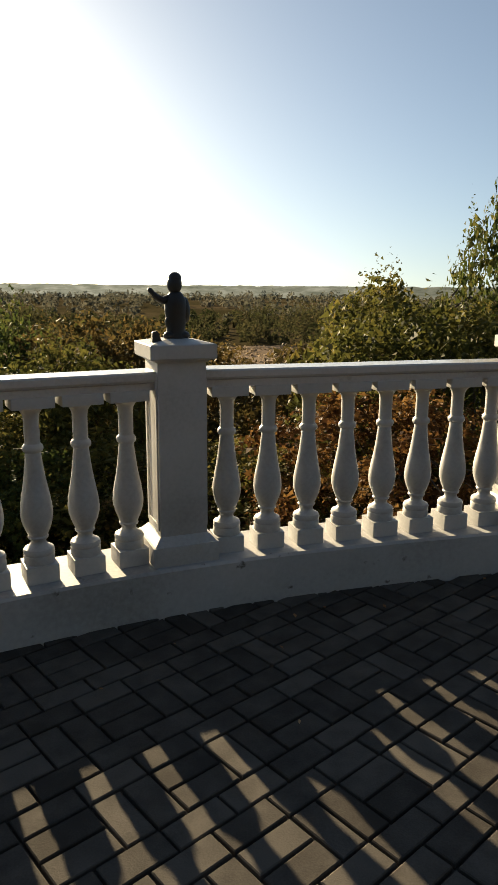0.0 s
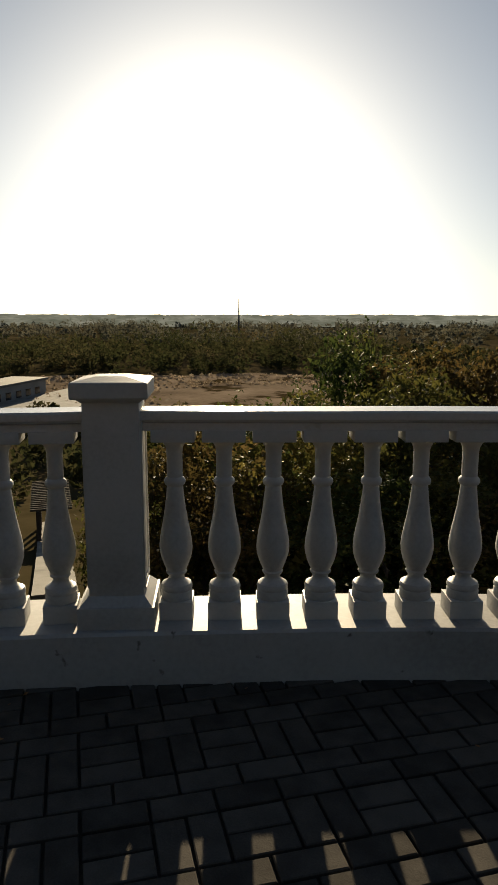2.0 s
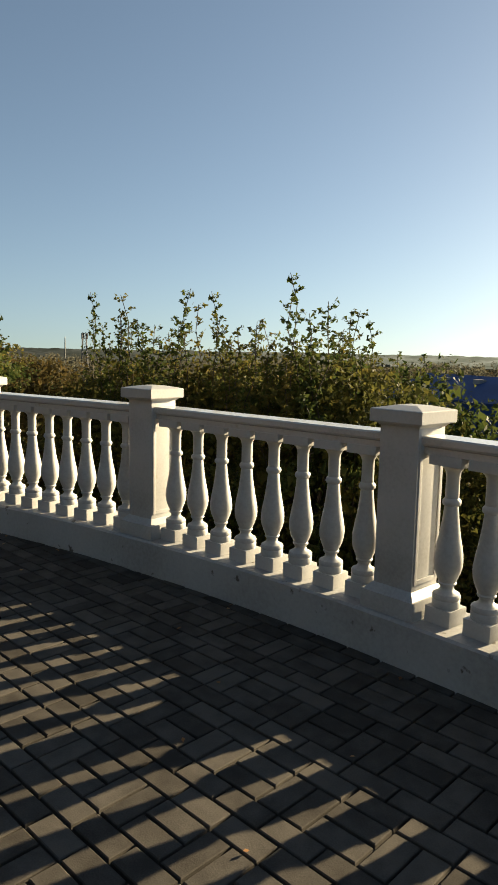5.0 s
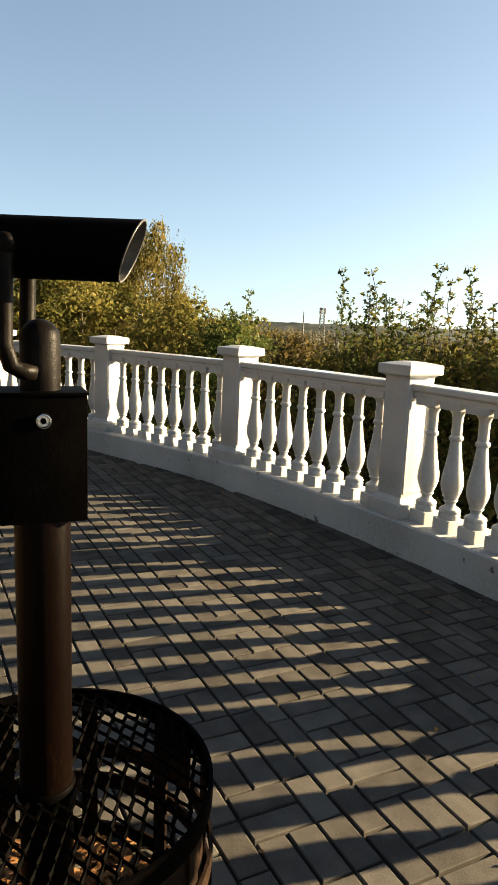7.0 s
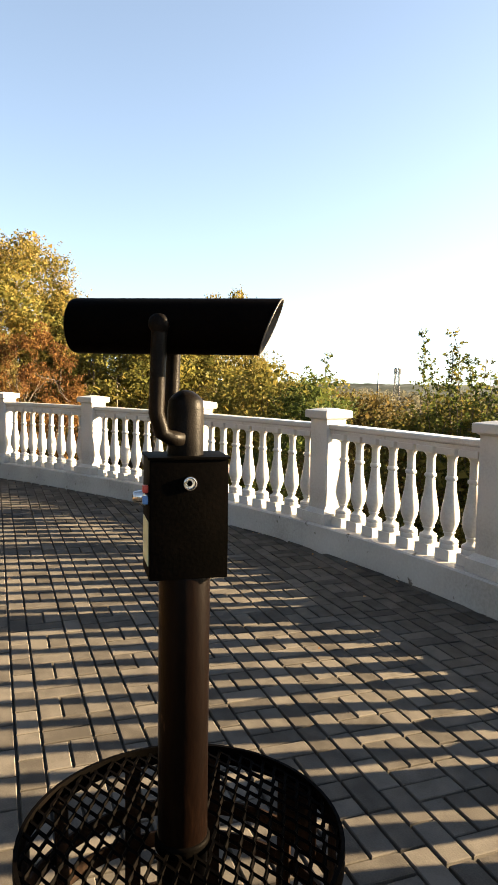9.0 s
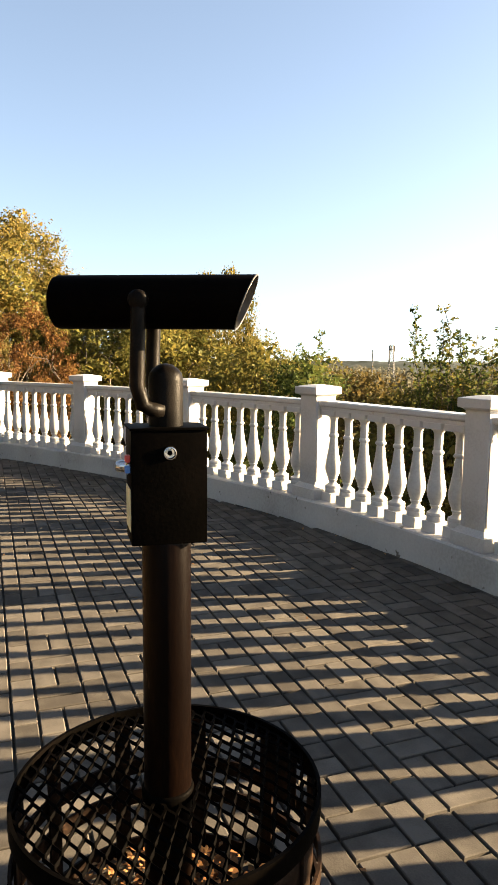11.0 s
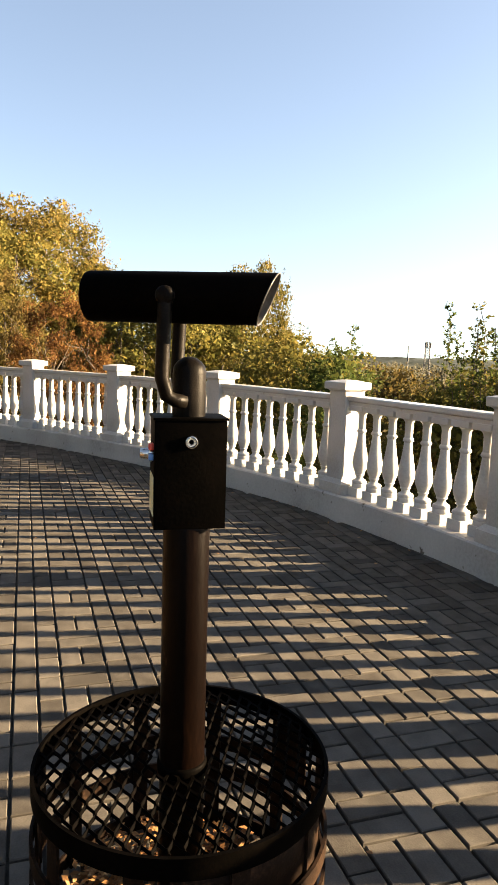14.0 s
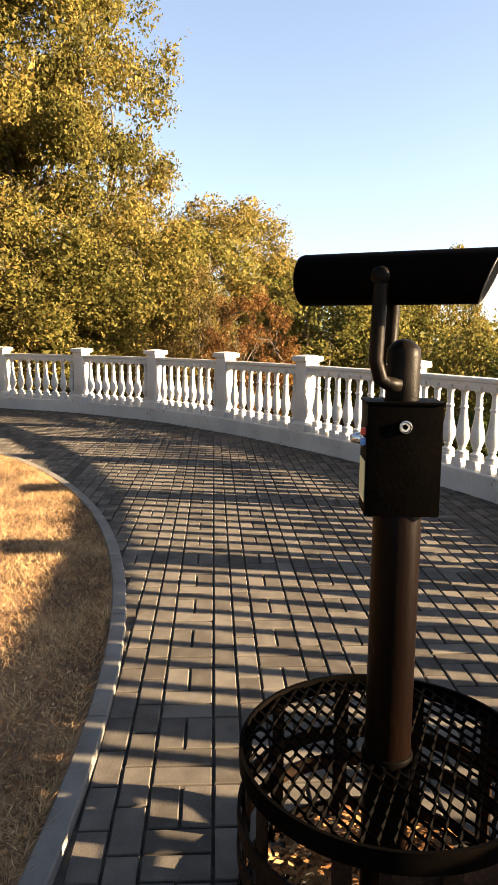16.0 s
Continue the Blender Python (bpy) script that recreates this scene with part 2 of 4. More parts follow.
        ob.matrix_basis = m
    return tagged(ob, label) if label else ob


def add_box(bm, x0, x1, y0, y1, z0, z1, bevel=0.0):
    r = bmesh.ops.create_cube(bm, size=1.0)
    vs = r["verts"]
    bmesh.ops.transform(bm, matrix=Matrix.Translation(((x0 + x1) / 2, (y0 + y1) / 2, (z0 + z1) / 2)) @ Matrix.Diagonal((x1 - x0, y1 - y0, z1 - z0, 1)), verts=vs)
    if bevel:
        es = list({e for v in vs for e in v.link_edges})
        bmesh.ops.bevel(bm, geom=es, offset=bevel, segments=2, affect="EDGES", profile=0.7)


def box_mesh(name, x0, x1, y0, y1, z0, z1, mat, bevel=0.006):
    bm = bmesh.new()
    add_box(bm, x0, x1, y0, y1, z0, z1, bevel)
    return bm_mesh(name, bm, mat, True)


def lathe(profile, seg=24):
    verts, faces = [], []
    for r, z in profile:
        for i in range(seg):
            a = 2 * math.pi * i / seg
            verts.append((r * math.cos(a), r * math.sin(a), z))
    for j in range(len(profile) - 1):
        for i in range(seg):
            a, b = j * seg + i, j * seg + (i + 1) % seg
            faces.append((a, b, b + seg, a + seg))
    faces.append(tuple(range(seg - 1, -1, -1)))
    faces.append(tuple((len(profile) - 1) * seg + i for i in range(seg)))
    return verts, faces


def lathe_mesh(name, profile, mat, seg=24):
    v, f = lathe(profile, seg)
    me = mesh_of(name, v, f, mat, True)
    me.set_sharp_from_angle(angle=radians(40))
    return me


def tube(points, radii, seg=8):
    """A tapered tube along points."""
    verts, faces = [], []
    pts = [Vector(p) for p in points]
    side = None
    for i, p in enumerate(pts):
        d = (pts[min(i + 1, len(pts) - 1)] - pts[max(i - 1, 0)]).normalized()
        if side is None:
            side = d.orthogonal().normalized()
        side = (side - d * side.dot(d)).normalized()
        up = d.cross(side)
        for k in range(seg):
            a = 2 * math.pi * k / seg
            verts.append(p + (side * math.cos(a) + up * math.sin(a)) * radii[i])
    for i in range(len(pts) - 1):
        for k in range(seg):
            a, b = i * seg + k, i * seg + (k + 1) % seg
            faces.append((a, b, b + seg, a + seg))
    faces.append(tuple(range(seg - 1, -1, -1)))
    faces.append(tuple((len(pts) - 1) * seg + k for k in range(seg)))
    return verts, faces


def join(*pieces):
    verts, faces = [], []
    for v, f in pieces:
        o = len(verts)
        verts += list(v)
        faces += [tuple(i + o for i in q) for q in f]
    return verts, faces


# ---- the plan: a ring terrace ----
CX, CY = 4.770, -9.487                  # centre of the ring
STEP, FIRST, MEAN_R = 8.381, 111.84, 13.513
DR = (0.118, 0.048, 0.007, -0.020, -0.022, -0.081, -0.111, -0.048, 0.063, 0.077, -0.003)
DA = (0.15, -0.14, -0.16, -0.07, -0.15, 0.02, 0.22, 0.22, -0.07, -0.12, 0.10)
FIRST_PIER, LAST_PIER = -4, 15


def pier_polar(k):
    i = min(max(k, 0), 10)
    fade = 1.0 if i == k else max(0.0, 1 - 0.4 * abs(k - i))
    return MEAN_R + DR[i] * fade, FIRST + k * STEP * (0.97 if k < 0 else 1.0) + DA[i] * fade


def on_ring(r, deg, z=0.0):
    return Vector((CX + r * math.cos(radians(deg)), CY + r * math.sin(radians(deg)), z))


def wall_radius(deg):
    """Radius of the balustrade's middle line."""
    k = (deg - FIRST) / STEP
    i = math.floor(k)
    f = k - i
    f = f * f * (3 - 2 * f)
    return pier_polar(i)[0] * (1 - f) + pier_polar(i + 1)[0] * f


PLINTH_TOP, RAIL_TOP, CAP_TOP = 0.226, 1.12, 1.24
INNER_R = 9.73                          # outer edge of the lawn
A0, A1 = FIRST + FIRST_PIER * STEP, FIRST + LAST_PIER * STEP


def terrain(x, y):
    dx, dy = x - CX, y - CY
    r = math.hypot(dx, dy)
    out = r - 13.9
    if out <= 0:
        return -0.12
    az = math.degrees(math.atan2(-x, y))
    high = min(1, max(0, (az - 100) / 35)) if az > 0 else min(1, max(0, (-az - 60) / 40))
    drop = 9.0 * (1 - math.exp(-out / 11.0)) + 8.5 * min(1, max(0, (out - 12) / 70)) ** 1.0
    gentle = 2.0 * (1 - math.exp(-out / 25.0)) + 8.0 * min(1, max(0, (out - 30) / 250))
    z = -0.12 - drop * (1 - high) - gentle * high
    return max(z, -17.6)


def build_ground():
    rings = [0.5, 4, 8, 11, 13.2, 13.9, 14.5, 15.5, 17, 19, 21.5, 24, 27, 31, 36, 42, 50, 60, 72, 86, 102, 125, 160, 220, 320, 500, 800, 1400, 2400, 4200]
    seg = 120
    verts, faces = [(CX, CY, -0.12)], []
    for r in rings:
        for i in range(seg):
            a = 2 * math.pi * i / seg
            x, y = CX + r * math.cos(a), CY + r * math.sin(a)
            z = terrain(x, y)
            if 14 < r < 400:
                z += 0.25 * min(1, (r - 14) / 6) * noise.noise((x * 0.13, y * 0.13, 0.0))
            verts.append((x, y, z))
    for i in range(seg):
        faces.append((0, 1 + i, 1 + (i + 1) % seg))
    for j in range(len(rings) - 1):
        for i in range(seg):
            a, b = 1 + j * seg + i, 1 + j * seg + (i + 1) % seg
            faces.append((a, a + seg, b + seg, b))
    ob = new("ground", mesh_of("ground", verts, faces, GROUND, True))
    tagged(ob, "hillside and wide dry valley floor under scrub", "ground", kind="structure")


build_ground()


def ring_sheet(name, r0, r1, z, mat, a0, a1, steps, bump=0.0):
    verts, faces = [], []
    rows = 14
    for i in range(steps + 1):
        a = a0 + (a1 - a0) * i / steps
        for j in range(rows + 1):
            r = r0 + (r1 - r0) * j / rows
            p = on_ring(r, a, z)
            p.z += bump * noise.noise((p.x * 1.7, p.y * 1.7, 3.0))
            verts.append(p)
    for i in range(steps):
        for j in range(rows):
            a = i * (rows + 1) + j
            faces.append((a, a + 1, a + rows + 2, a + rows + 1))
    return new(name, mesh_of(name, verts, faces, mat, True))


def ring_profile(name, profile, a0, a1, steps, mat, radius=None):
    """Sweeps a closed profile of (offset, z) along the ring."""
    verts, faces, k = [], [], len(profile)
    for i in range(steps + 1):
        a = a0 + (a1 - a0) * i / steps
        base = wall_radius(a) if radius is None else radius
        verts += [on_ring(base + o, a, z) for o, z in profile]
    for i in range(steps):
        for j in range(k):
            a, b = i * k + j, i * k + (j + 1) % k
            faces.append((a, a + k, b + k, b))
    faces += [tuple(range(k)), tuple(steps * k + j for j in range(k - 1, -1, -1))]
    me = mesh_of(name, verts, faces, mat, True)
    me.set_sharp_from_angle(angle=radians(30))
    return me


# low curved wall that carries the balusters
plinth = new("wall_plinth", ring_profile("wall_plinth", [(-0.195, -0.1), (-0.19, PLINTH_TOP - 0.012), (-0.178, PLINTH_TOP), (0.178, PLINTH_TOP), (0.19, PLINTH_TOP - 0.012), (0.2, -1.2), (-0.195, -1.2)], A0, A1, 220, PLINTH))
tagged(plinth, "low curved white painted plinth wall with dark stains", "plinth wall", kind="structure")

lawn = ring_sheet("lawn", 0.3, INNER_R, 0.012, SOIL, 60, 260, 200, 0.02)
tagged(lawn, "dry straw-coloured lawn with fallen leaves", "lawn", kind="structure")
pavement = ring_sheet("pavement", INNER_R + 0.02, 13.5, -0.019, JOINT, A0, A1, 200)
tagged(pavement, "grey concrete brick pavement with sandy joints", "pavement", kind="structure")


def build_kerb():
    length = 5.9                        # degrees per kerb stone
    a = 96.0
    root = thing("kerb", "flush curved grey concrete kerb along the lawn", "kerb", kind="structure")
    while a < 200:
        me = ring_profile("kerb_stone", [(0.0, -0.1), (0.0, 0.022), (0.006, 0.028), (0.074, 0.028), (0.08, 0.022), (0.08, -0.1)], a + 0.02, a + length - 0.02, 8, KERB, INNER_R)
        part("kerb_stone", me, root)
        a += length


build_kerb()


# ---- balustrade ----
def pier_pose(k):
    r, a = pier_polar(k)
    p = on_ring(r, a, 0)
    return pose(p.x, p.y, 0, 0, 0, a - 90)   # local +y points outwards, +x to the right seen from inside


def make_pier():
    ob = thing("pier", "white painted square balustrade pier with flat cap", "pier", group="balustrade piers")
    bm = bmesh.new()
    wb, ws, wc = 0.158, 0.112, 0.151
    z0, z1, z2 = PLINTH_TOP, PLINTH_TOP + 0.095, PLINTH_TOP + 0.13
    add_box(bm, -wb, wb, -wb, wb, z0, z1, 0.006)
    loops = []
    for w, z in ((wb - 0.008, z1 - 0.002), (ws + 0.004, z2)):
        loops.append([bm.verts.new((x * w, y * w, z)) for x, y in ((-1, -1), (1, -1), (1, 1), (-1, 1))])
    for i in range(4):
        bm.faces.new((loops[0][i], loops[0][(i + 1) % 4], loops[1][(i + 1) % 4], loops[1][i]))
    bm.faces.new(loops[1])
    part("base", bm_mesh("pier_base", bm, WHITE, True), ob)
    part("shaft", box_mesh("pier_shaft", -ws, ws, -ws, ws, PLINTH_TOP + 0.12, CAP_TOP - 0.06, WHITE, 0.005), ob)
    # raised frames on the two sides that face along the balustrade
    for s in (-1, 1):
        bm = bmesh.new()
        xa, xb = sorted((s * ws, s * (ws + 0.007)))
        zb, zt, w = PLINTH_TOP + 0.16, CAP_TOP - 0.16, 0.012
        add_box(bm, xa, xb, -ws + 0.012, -ws + 0.036, zb, zt, 0.002)
        add_box(bm, xa, xb, ws - 0.036, ws - 0.012, zb, zt, 0.002)
        add_box(bm, xa, xb, -ws + 0.036, ws - 0.036, zb, zb + 0.024, 0.002)
        add_box(bm, xa, xb, -ws + 0.036, ws - 0.036, zt - 0.024, zt, 0.002)
        part("panel_frame", bm_mesh("panel_frame", bm, WHITE, True), ob)
    bm = bmesh.new()
    prof = ((ws + 0.003, CAP_TOP - 0.082), (ws + 0.016, CAP_TOP - 0.07), (wc - 0.004, CAP_TOP - 0.066), (wc, CAP_TOP - 0.06), (wc, CAP_TOP - 0.004), (wc - 0.005, CAP_TOP), (0.06, CAP_TOP + 0.017), (0.02, CAP_TOP + 0.02))
    prev = None
    for w, z in prof:
        ring = [bm.verts.new((x * w, y * w, z)) for x, y in ((-1, -1), (1, -1), (1, 1), (-1, 1))]
        if prev:
            for i in range(4):
                bm.faces.new((prev[i], prev[(i + 1) % 4], ring[(i + 1) % 4], ring[i]))
        else:
            bm.faces.new(ring)
        prev = ring
    bm.faces.new(prev)
    part("cap", bm_mesh("pier_cap", bm, WHITE), ob)
    return ob


def baluster_mesh():
    H = RAIL_TOP - 0.082 - PLINTH_TOP
    prof = [(0.064, 0.076), (0.067, 0.084), (0.067, 0.114), (0.064, 0.119), (0.067, 0.124), (0.068, 0.134), (0.063, 0.146), (0.05, 0.152), (0.036, 0.163), (0.033, 0.172), (0.034, 0.182), (0.042, 0.19), (0.045, 0.197), (0.041, 0.204),
            (0.05, 0.225), (0.06, 0.25), (0.0675, 0.278), (0.070, 0.305), (0.068, 0.335), (0.061, 0.38), (0.052, 0.425), (0.044, 0.475), (0.038, 0.525), (0.034, 0.565), (0.033, 0.572),
            (0.041, 0.578), (0.045, 0.588), (0.044, 0.598), (0.038, 0.606), (0.033, 0.611), (0.033, 0.66), (0.033, 0.715), (0.036, 0.735), (0.045, 0.752), (0.06, 0.764), (0.07, 0.768)]
    k = H / 0.812
    v1, f1 = lathe([(r, z * k) for r, z in prof], 16)
    bm = bmesh.new()
    add_box(bm, -0.07, 0.07, -0.07, 0.07, 0.0, 0.08 * k, 0.004)
    add_box(bm, -0.088, 0.088, -0.075, 0.075, 0.766 * k, H + 0.002, 0.004)
    me = bpy.data.meshes.new("tmp")
    bm.to_mesh(me)
    bm.free()
    v2 = [tuple(v.co) for v in me.vertices]
    f2 = [tuple(p.vertices) for p in me.polygons]
    bpy.data.meshes.remove(me)
    out = mesh_of("baluster", *join((v1, f1), (v2, f2)), WHITE, True)
    out.set_sharp_from_angle(angle=radians(42))
    return out


def rail_mesh(length):
    half = length / 2
    prof = [(-0.066, -0.082), (-0.066, -0.05), (-0.078, -0.044), (-0.084, -0.034), (-0.084, -0.008), (-0.076, 0.0), (0.076, 0.0), (0.084, -0.008), (0.084, -0.034), (0.078, -0.044), (0.066, -0.05), (0.066, -0.082)]
    k = len(prof)
    verts, n = [], 12
    for i in range(n + 1):
        x = -half + length * i / n
        sag = 0.0015 * noise.noise((x * 2, 0.3, 0))
        verts += [(x, y, RAIL_TOP + z + sag) for y, z in prof]
    faces = []
    for i in range(n):
        for j in range(k):
            a, b = i * k + j, i * k + (j + 1) % k
            faces.append((a, b, b + k, a + k))
    faces += [tuple(range(k - 1, -1, -1)), tuple(n * k + j for j in range(k))]
    me = mesh_of("hand_rail", verts, faces, WHITE_RAIL, True)
    me.set_sharp_from_angle(angle=radians(30))
    return me


BALUSTER = baluster_mesh()
pier = make_pier()
pier.matrix_basis = pier_pose(FIRST_PIER)
for k in range(FIRST_PIER + 1, LAST_PIER + 1):
    copy_thing(pier, pier_pose(k))
for k in range(FIRST_PIER, LAST_PIER):
    a, b = pier_pose(k).translation, pier_pose(k + 1).translation
    mid, d = (a + b) / 2, (a - b)
    section = thing("balustrade_section", "white balustrade section of turned balusters under a rail", "balustrade", pose(mid.x, mid.y, 0, 0, 0, math.degrees(math.atan2(d.y, d.x))), "balustrade sections")
    clear = d.length - 2 * 0.112
    part("hand_rail", rail_mesh(clear + 0.004), section)
    for i in range(8):
        x = (i - 3.5) * clear * 0.121
        part("baluster", BALUSTER, section, "", pose(x, 0, PLINTH_TOP, 0, 0, 0))


# ---- telescope on its post ----
PX, PY = -1.578, -0.878


def build_telescope():
    scope = thing("viewing_telescope", "black coin-operated viewing telescope on a brown steel post", "telescope", pose(PX, PY, 0, 0, 0, 0))
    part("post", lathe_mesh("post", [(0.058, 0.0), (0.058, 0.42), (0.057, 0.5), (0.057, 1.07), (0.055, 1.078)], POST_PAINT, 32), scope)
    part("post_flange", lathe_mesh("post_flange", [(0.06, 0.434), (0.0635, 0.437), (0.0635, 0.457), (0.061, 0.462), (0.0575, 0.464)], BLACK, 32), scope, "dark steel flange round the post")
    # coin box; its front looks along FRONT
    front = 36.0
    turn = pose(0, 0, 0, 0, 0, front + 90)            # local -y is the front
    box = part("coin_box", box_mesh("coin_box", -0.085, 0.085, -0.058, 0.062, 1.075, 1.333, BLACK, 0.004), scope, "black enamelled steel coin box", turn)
    bm = bmesh.new()
    add_box(bm, -0.088, 0.088, -0.061, 0.065, 1.333, 1.339, 0.0015)
    part("lid", bm_mesh("box_lid", bm, BLACK, True), box, "thin folded steel lid")
    face = pose(0.0, -0.0585, 1.283, 90, 0, 0)
    part("lock", lathe_mesh("lock", [(0.0155, 0.0), (0.0155, 0.004), (0.0142, 0.007), (0.0125, 0.0075), (0.0108, 0.004), (0.0108, 0.0005), (0.0005, 0.0005)], CHROME, 28), box, "round chromed barrel lock", face)
    part("keyhole", lathe_mesh("keyhole", [(0.0055, 0.0), (0.0055, 0.003), (0.004, 0.0034), (0.0005, 0.0034)], BLACK, 20), box, "dark lock core", face)
    side = pose(-0.0855, -0.012, 1.25, 0, -90, 0)
    part("coin_slot", lathe_mesh("coin_slot", [(0.02, 0.0), (0.02, 0.006), (0.014, 0.01), (0.012, 0.026), (0.009, 0.03), (0.001, 0.03)], CHROME, 24), box, "chromed coin slot knob", side)
    bm = bmesh.new()
    add_box(bm, -0.0868, -0.0852, -0.045, 0.045, 1.105, 1.2, 0.0)
    part("notice_plate", bm_mesh("notice_plate", bm, PLATE), box, "pale yellowish notice plate")
    for z, mat in ((1.262, RED), (1.238, SKY_BLUE)):
        bm = bmesh.new()
        add_box(bm, -0.097, -0.0855, -0.046, -0.026, z, z + 0.016, 0.003)
        part("button", bm_mesh("button", bm, mat, True), box, "small coloured push button")
    # swivel stub with a domed top
    part("swivel_stub", lathe_mesh("swivel_stub", [(0.0395, 1.339), (0.0395, 1.44), (0.037, 1.457), (0.028, 1.468), (0.016, 1.476), (0.003, 1.479)], GREY_STEEL, 28), scope, "domed grey steel swivel stub")
    # fork: two bent arms
    along = Vector((-0.242, 0.971, 0)).normalized()   # the tube's line, towards its front lens
    across = Vector((along.y, -along.x, 0))           # towards the terrace's inner side
    mid = Vector((0.006, -0.03, 1.615))
    for s in (1, -1):
        top = mid + across * s * 0.066 - along * 0.012
        foot = Vector((0, 0, 1.375)) + across * s * 0.03
        knee = Vector((top.x, top.y, 1.43)) - along * 0.006
        pts = [top + Vector((0, 0, 0.014)), top + Vector((0, 0, 0.0)), top * 0.6 + knee * 0.4, knee, knee * 0.78 + foot * 0.22 - Vector((0, 0, 0.03)), knee * 0.45 + foot * 0.55 - Vector((0, 0, 0.022)), foot]
        v, f = tube(pts, [0.0155, 0.017, 0.0165, 0.0165, 0.0165, 0.0165, 0.0165], 14)
        part("fork_arm", mesh_of("fork_arm", v, f, GREY_STEEL, True), scope, "bent grey steel fork arm")
        v, f = tube([top + Vector((0, 0, 0.002)) - across * s * 0.02, top + across * s * 0.014, top + across * s * 0.018], [0.021, 0.021, 0.014], 18)
        part("pivot_bolt", mesh_of("pivot_bolt", v, f, GREY_STEEL, True), scope)
    # tube with a slanted hood
    m = Matrix((( along.x, -along.y, 0, mid.x), (along.y, along.x, 0, mid.y), (0, 0, 1, mid.z), (0, 0, 0, 1)))
    seg, verts, faces = 40, [], []
    stations = [(-0.226, 0.006), (-0.226, 0.05), (-0.221, 0.0575), (-0.212, 0.06), (-0.1, 0.06), (0.05, 0.06), (0.16, 0.06)]
    for x, r in stations:
        verts += [(x, r * math.cos(2 * math.pi * i / seg), r * math.sin(2 * math.pi * i / seg)) for i in range(seg)]

    def hood_ring(r, back):
        ring = []
        for i in range(seg):
            z = math.sin(2 * math.pi * i / seg)
            ring.append((0.2 + back + (0.014 + 0.024 * z if back > -0.05 else 0), r * math.cos(2 * math.pi * i / seg), r * z))
        return ring

    def skin(rings):
        out = []
        for j in range(rings - 1):
            for i in range(seg):
                a, b = j * seg + i, j * seg + (i + 1) % seg
                out.append((a, b, b + seg, a + seg))
        return out
    verts += hood_ring(0.06, 0.0)
    faces = skin(len(stations) + 1)
    faces.append(tuple(range(seg - 1, -1, -1)))
    lip = mesh_of("hood_lip", hood_ring(0.0602, -0.0015) + hood_ring(0.0605, 0.0012) + hood_ring(0.0572, 0.0012) + hood_ring(0.0570, -0.004), skin(4), SUNLIT_LIP, True)
    lining = mesh_of("hood_lining", hood_ring(0.0568, 0.0) + hood_ring(0.0568, -0.06) + hood_ring(0.05, -0.065), skin(3), SUNLIT_LINING, True)
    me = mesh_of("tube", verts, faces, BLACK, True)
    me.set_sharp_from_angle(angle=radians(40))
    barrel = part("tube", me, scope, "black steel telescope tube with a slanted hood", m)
    part("hood_lip", lip, barrel, "hood edge painted pale as sunlit")
    part("hood_lining", lining, barrel, "inside of the hood painted pale as sunlit")
    part("lens", lathe_mesh("lens", [(0.054, 0.0), (0.052, 0.004), (0.03, 0.009), (0.002, 0.011)], GLASS, 28), barrel, "dark coated front lens", pose(0.13, 0, 0, 0, 90, 0))
    return scope


# sunlight on the hood's inner face, put into a paler colour
SUNLIT_LINING = material("hood_inside_painted_sunlit", [(0.035, 0.033, 0.03), (0.1, 0.096, 0.09)], 18, 0.4, 0.0, 0.1, 90, spec=0.4)
# paler than the tube: paints the sun catching the hood's cut edge
SUNLIT_LIP = material("hood_edge_painted_sunlit", [(0.03, 0.028, 0.026), (0.09, 0.086, 0.08)], 18, 0.35, 0.0, 0.1, 90, spec=0.4)
PLATE = material("pale_notice_plate", [(0.5, 0.52, 0.3), (0.62, 0.62, 0.42)], 20, 0.5, 0, 0, 60)
RED = material("red_plastic", [(0.4, 0.03, 0.02), (0.5, 0.05, 0.03)], 20, 0.4, 0, 0, 60)
SKY_BLUE = material("blue_plastic", [(0.05, 0.15, 0.4), (0.08, 0.22, 0.5)], 20, 0.4, 0, 0, 60)
build_telescope()

# ---- round step of expanded metal round the post ----
SX, SY, STEP_Z, STEP_R = -1.593, -0.885, 0.457, 0.375


def build_step():
    stand = thing("round_step", "round black expanded-metal step round the post", "step stand", pose(SX, SY, 0, 0, 0, 40))
    # mesh deck: wavy strands that meet at the knots
    pieces = []
    pitch, wave = 0.0172, 0.0083
    rows = int(STEP_R / pitch)
    bx, by = SX - PX, SY - PY
    for row in range(-rows, rows + 1):
        y = row * pitch
        if abs(y) >= STEP_R - 0.006:
            continue
        half = math.sqrt((STEP_R - 0.006) ** 2 - y * y)
        k = int(half / 0.02)
        run = []
        runs = []
        for i in range(-k, k + 1):
            ph = (i + 2 * (row % 2)) % 4
            x = i * 0.02 + (0.0035 if ph in (0, 2) else -0.0035)
            yy = y + wave * (1 if ph in (0, 1) else -1) * (0.98)
            if x * x + yy * yy < (STEP_R - 0.004) ** 2 and math.hypot(x, yy) > 0.066:
                run.append((x, yy, STEP_Z - 0.006))
            elif run:
                runs.append(run)
                run = []
        runs.append(run)
        for r in runs:
            if len(r) > 1:
                pieces.append(tube(r, [0.005] * len(r), 4))
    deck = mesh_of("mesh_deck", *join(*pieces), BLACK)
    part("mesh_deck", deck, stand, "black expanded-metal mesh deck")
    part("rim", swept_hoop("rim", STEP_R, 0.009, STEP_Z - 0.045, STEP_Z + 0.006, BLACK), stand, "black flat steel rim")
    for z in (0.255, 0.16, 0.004):
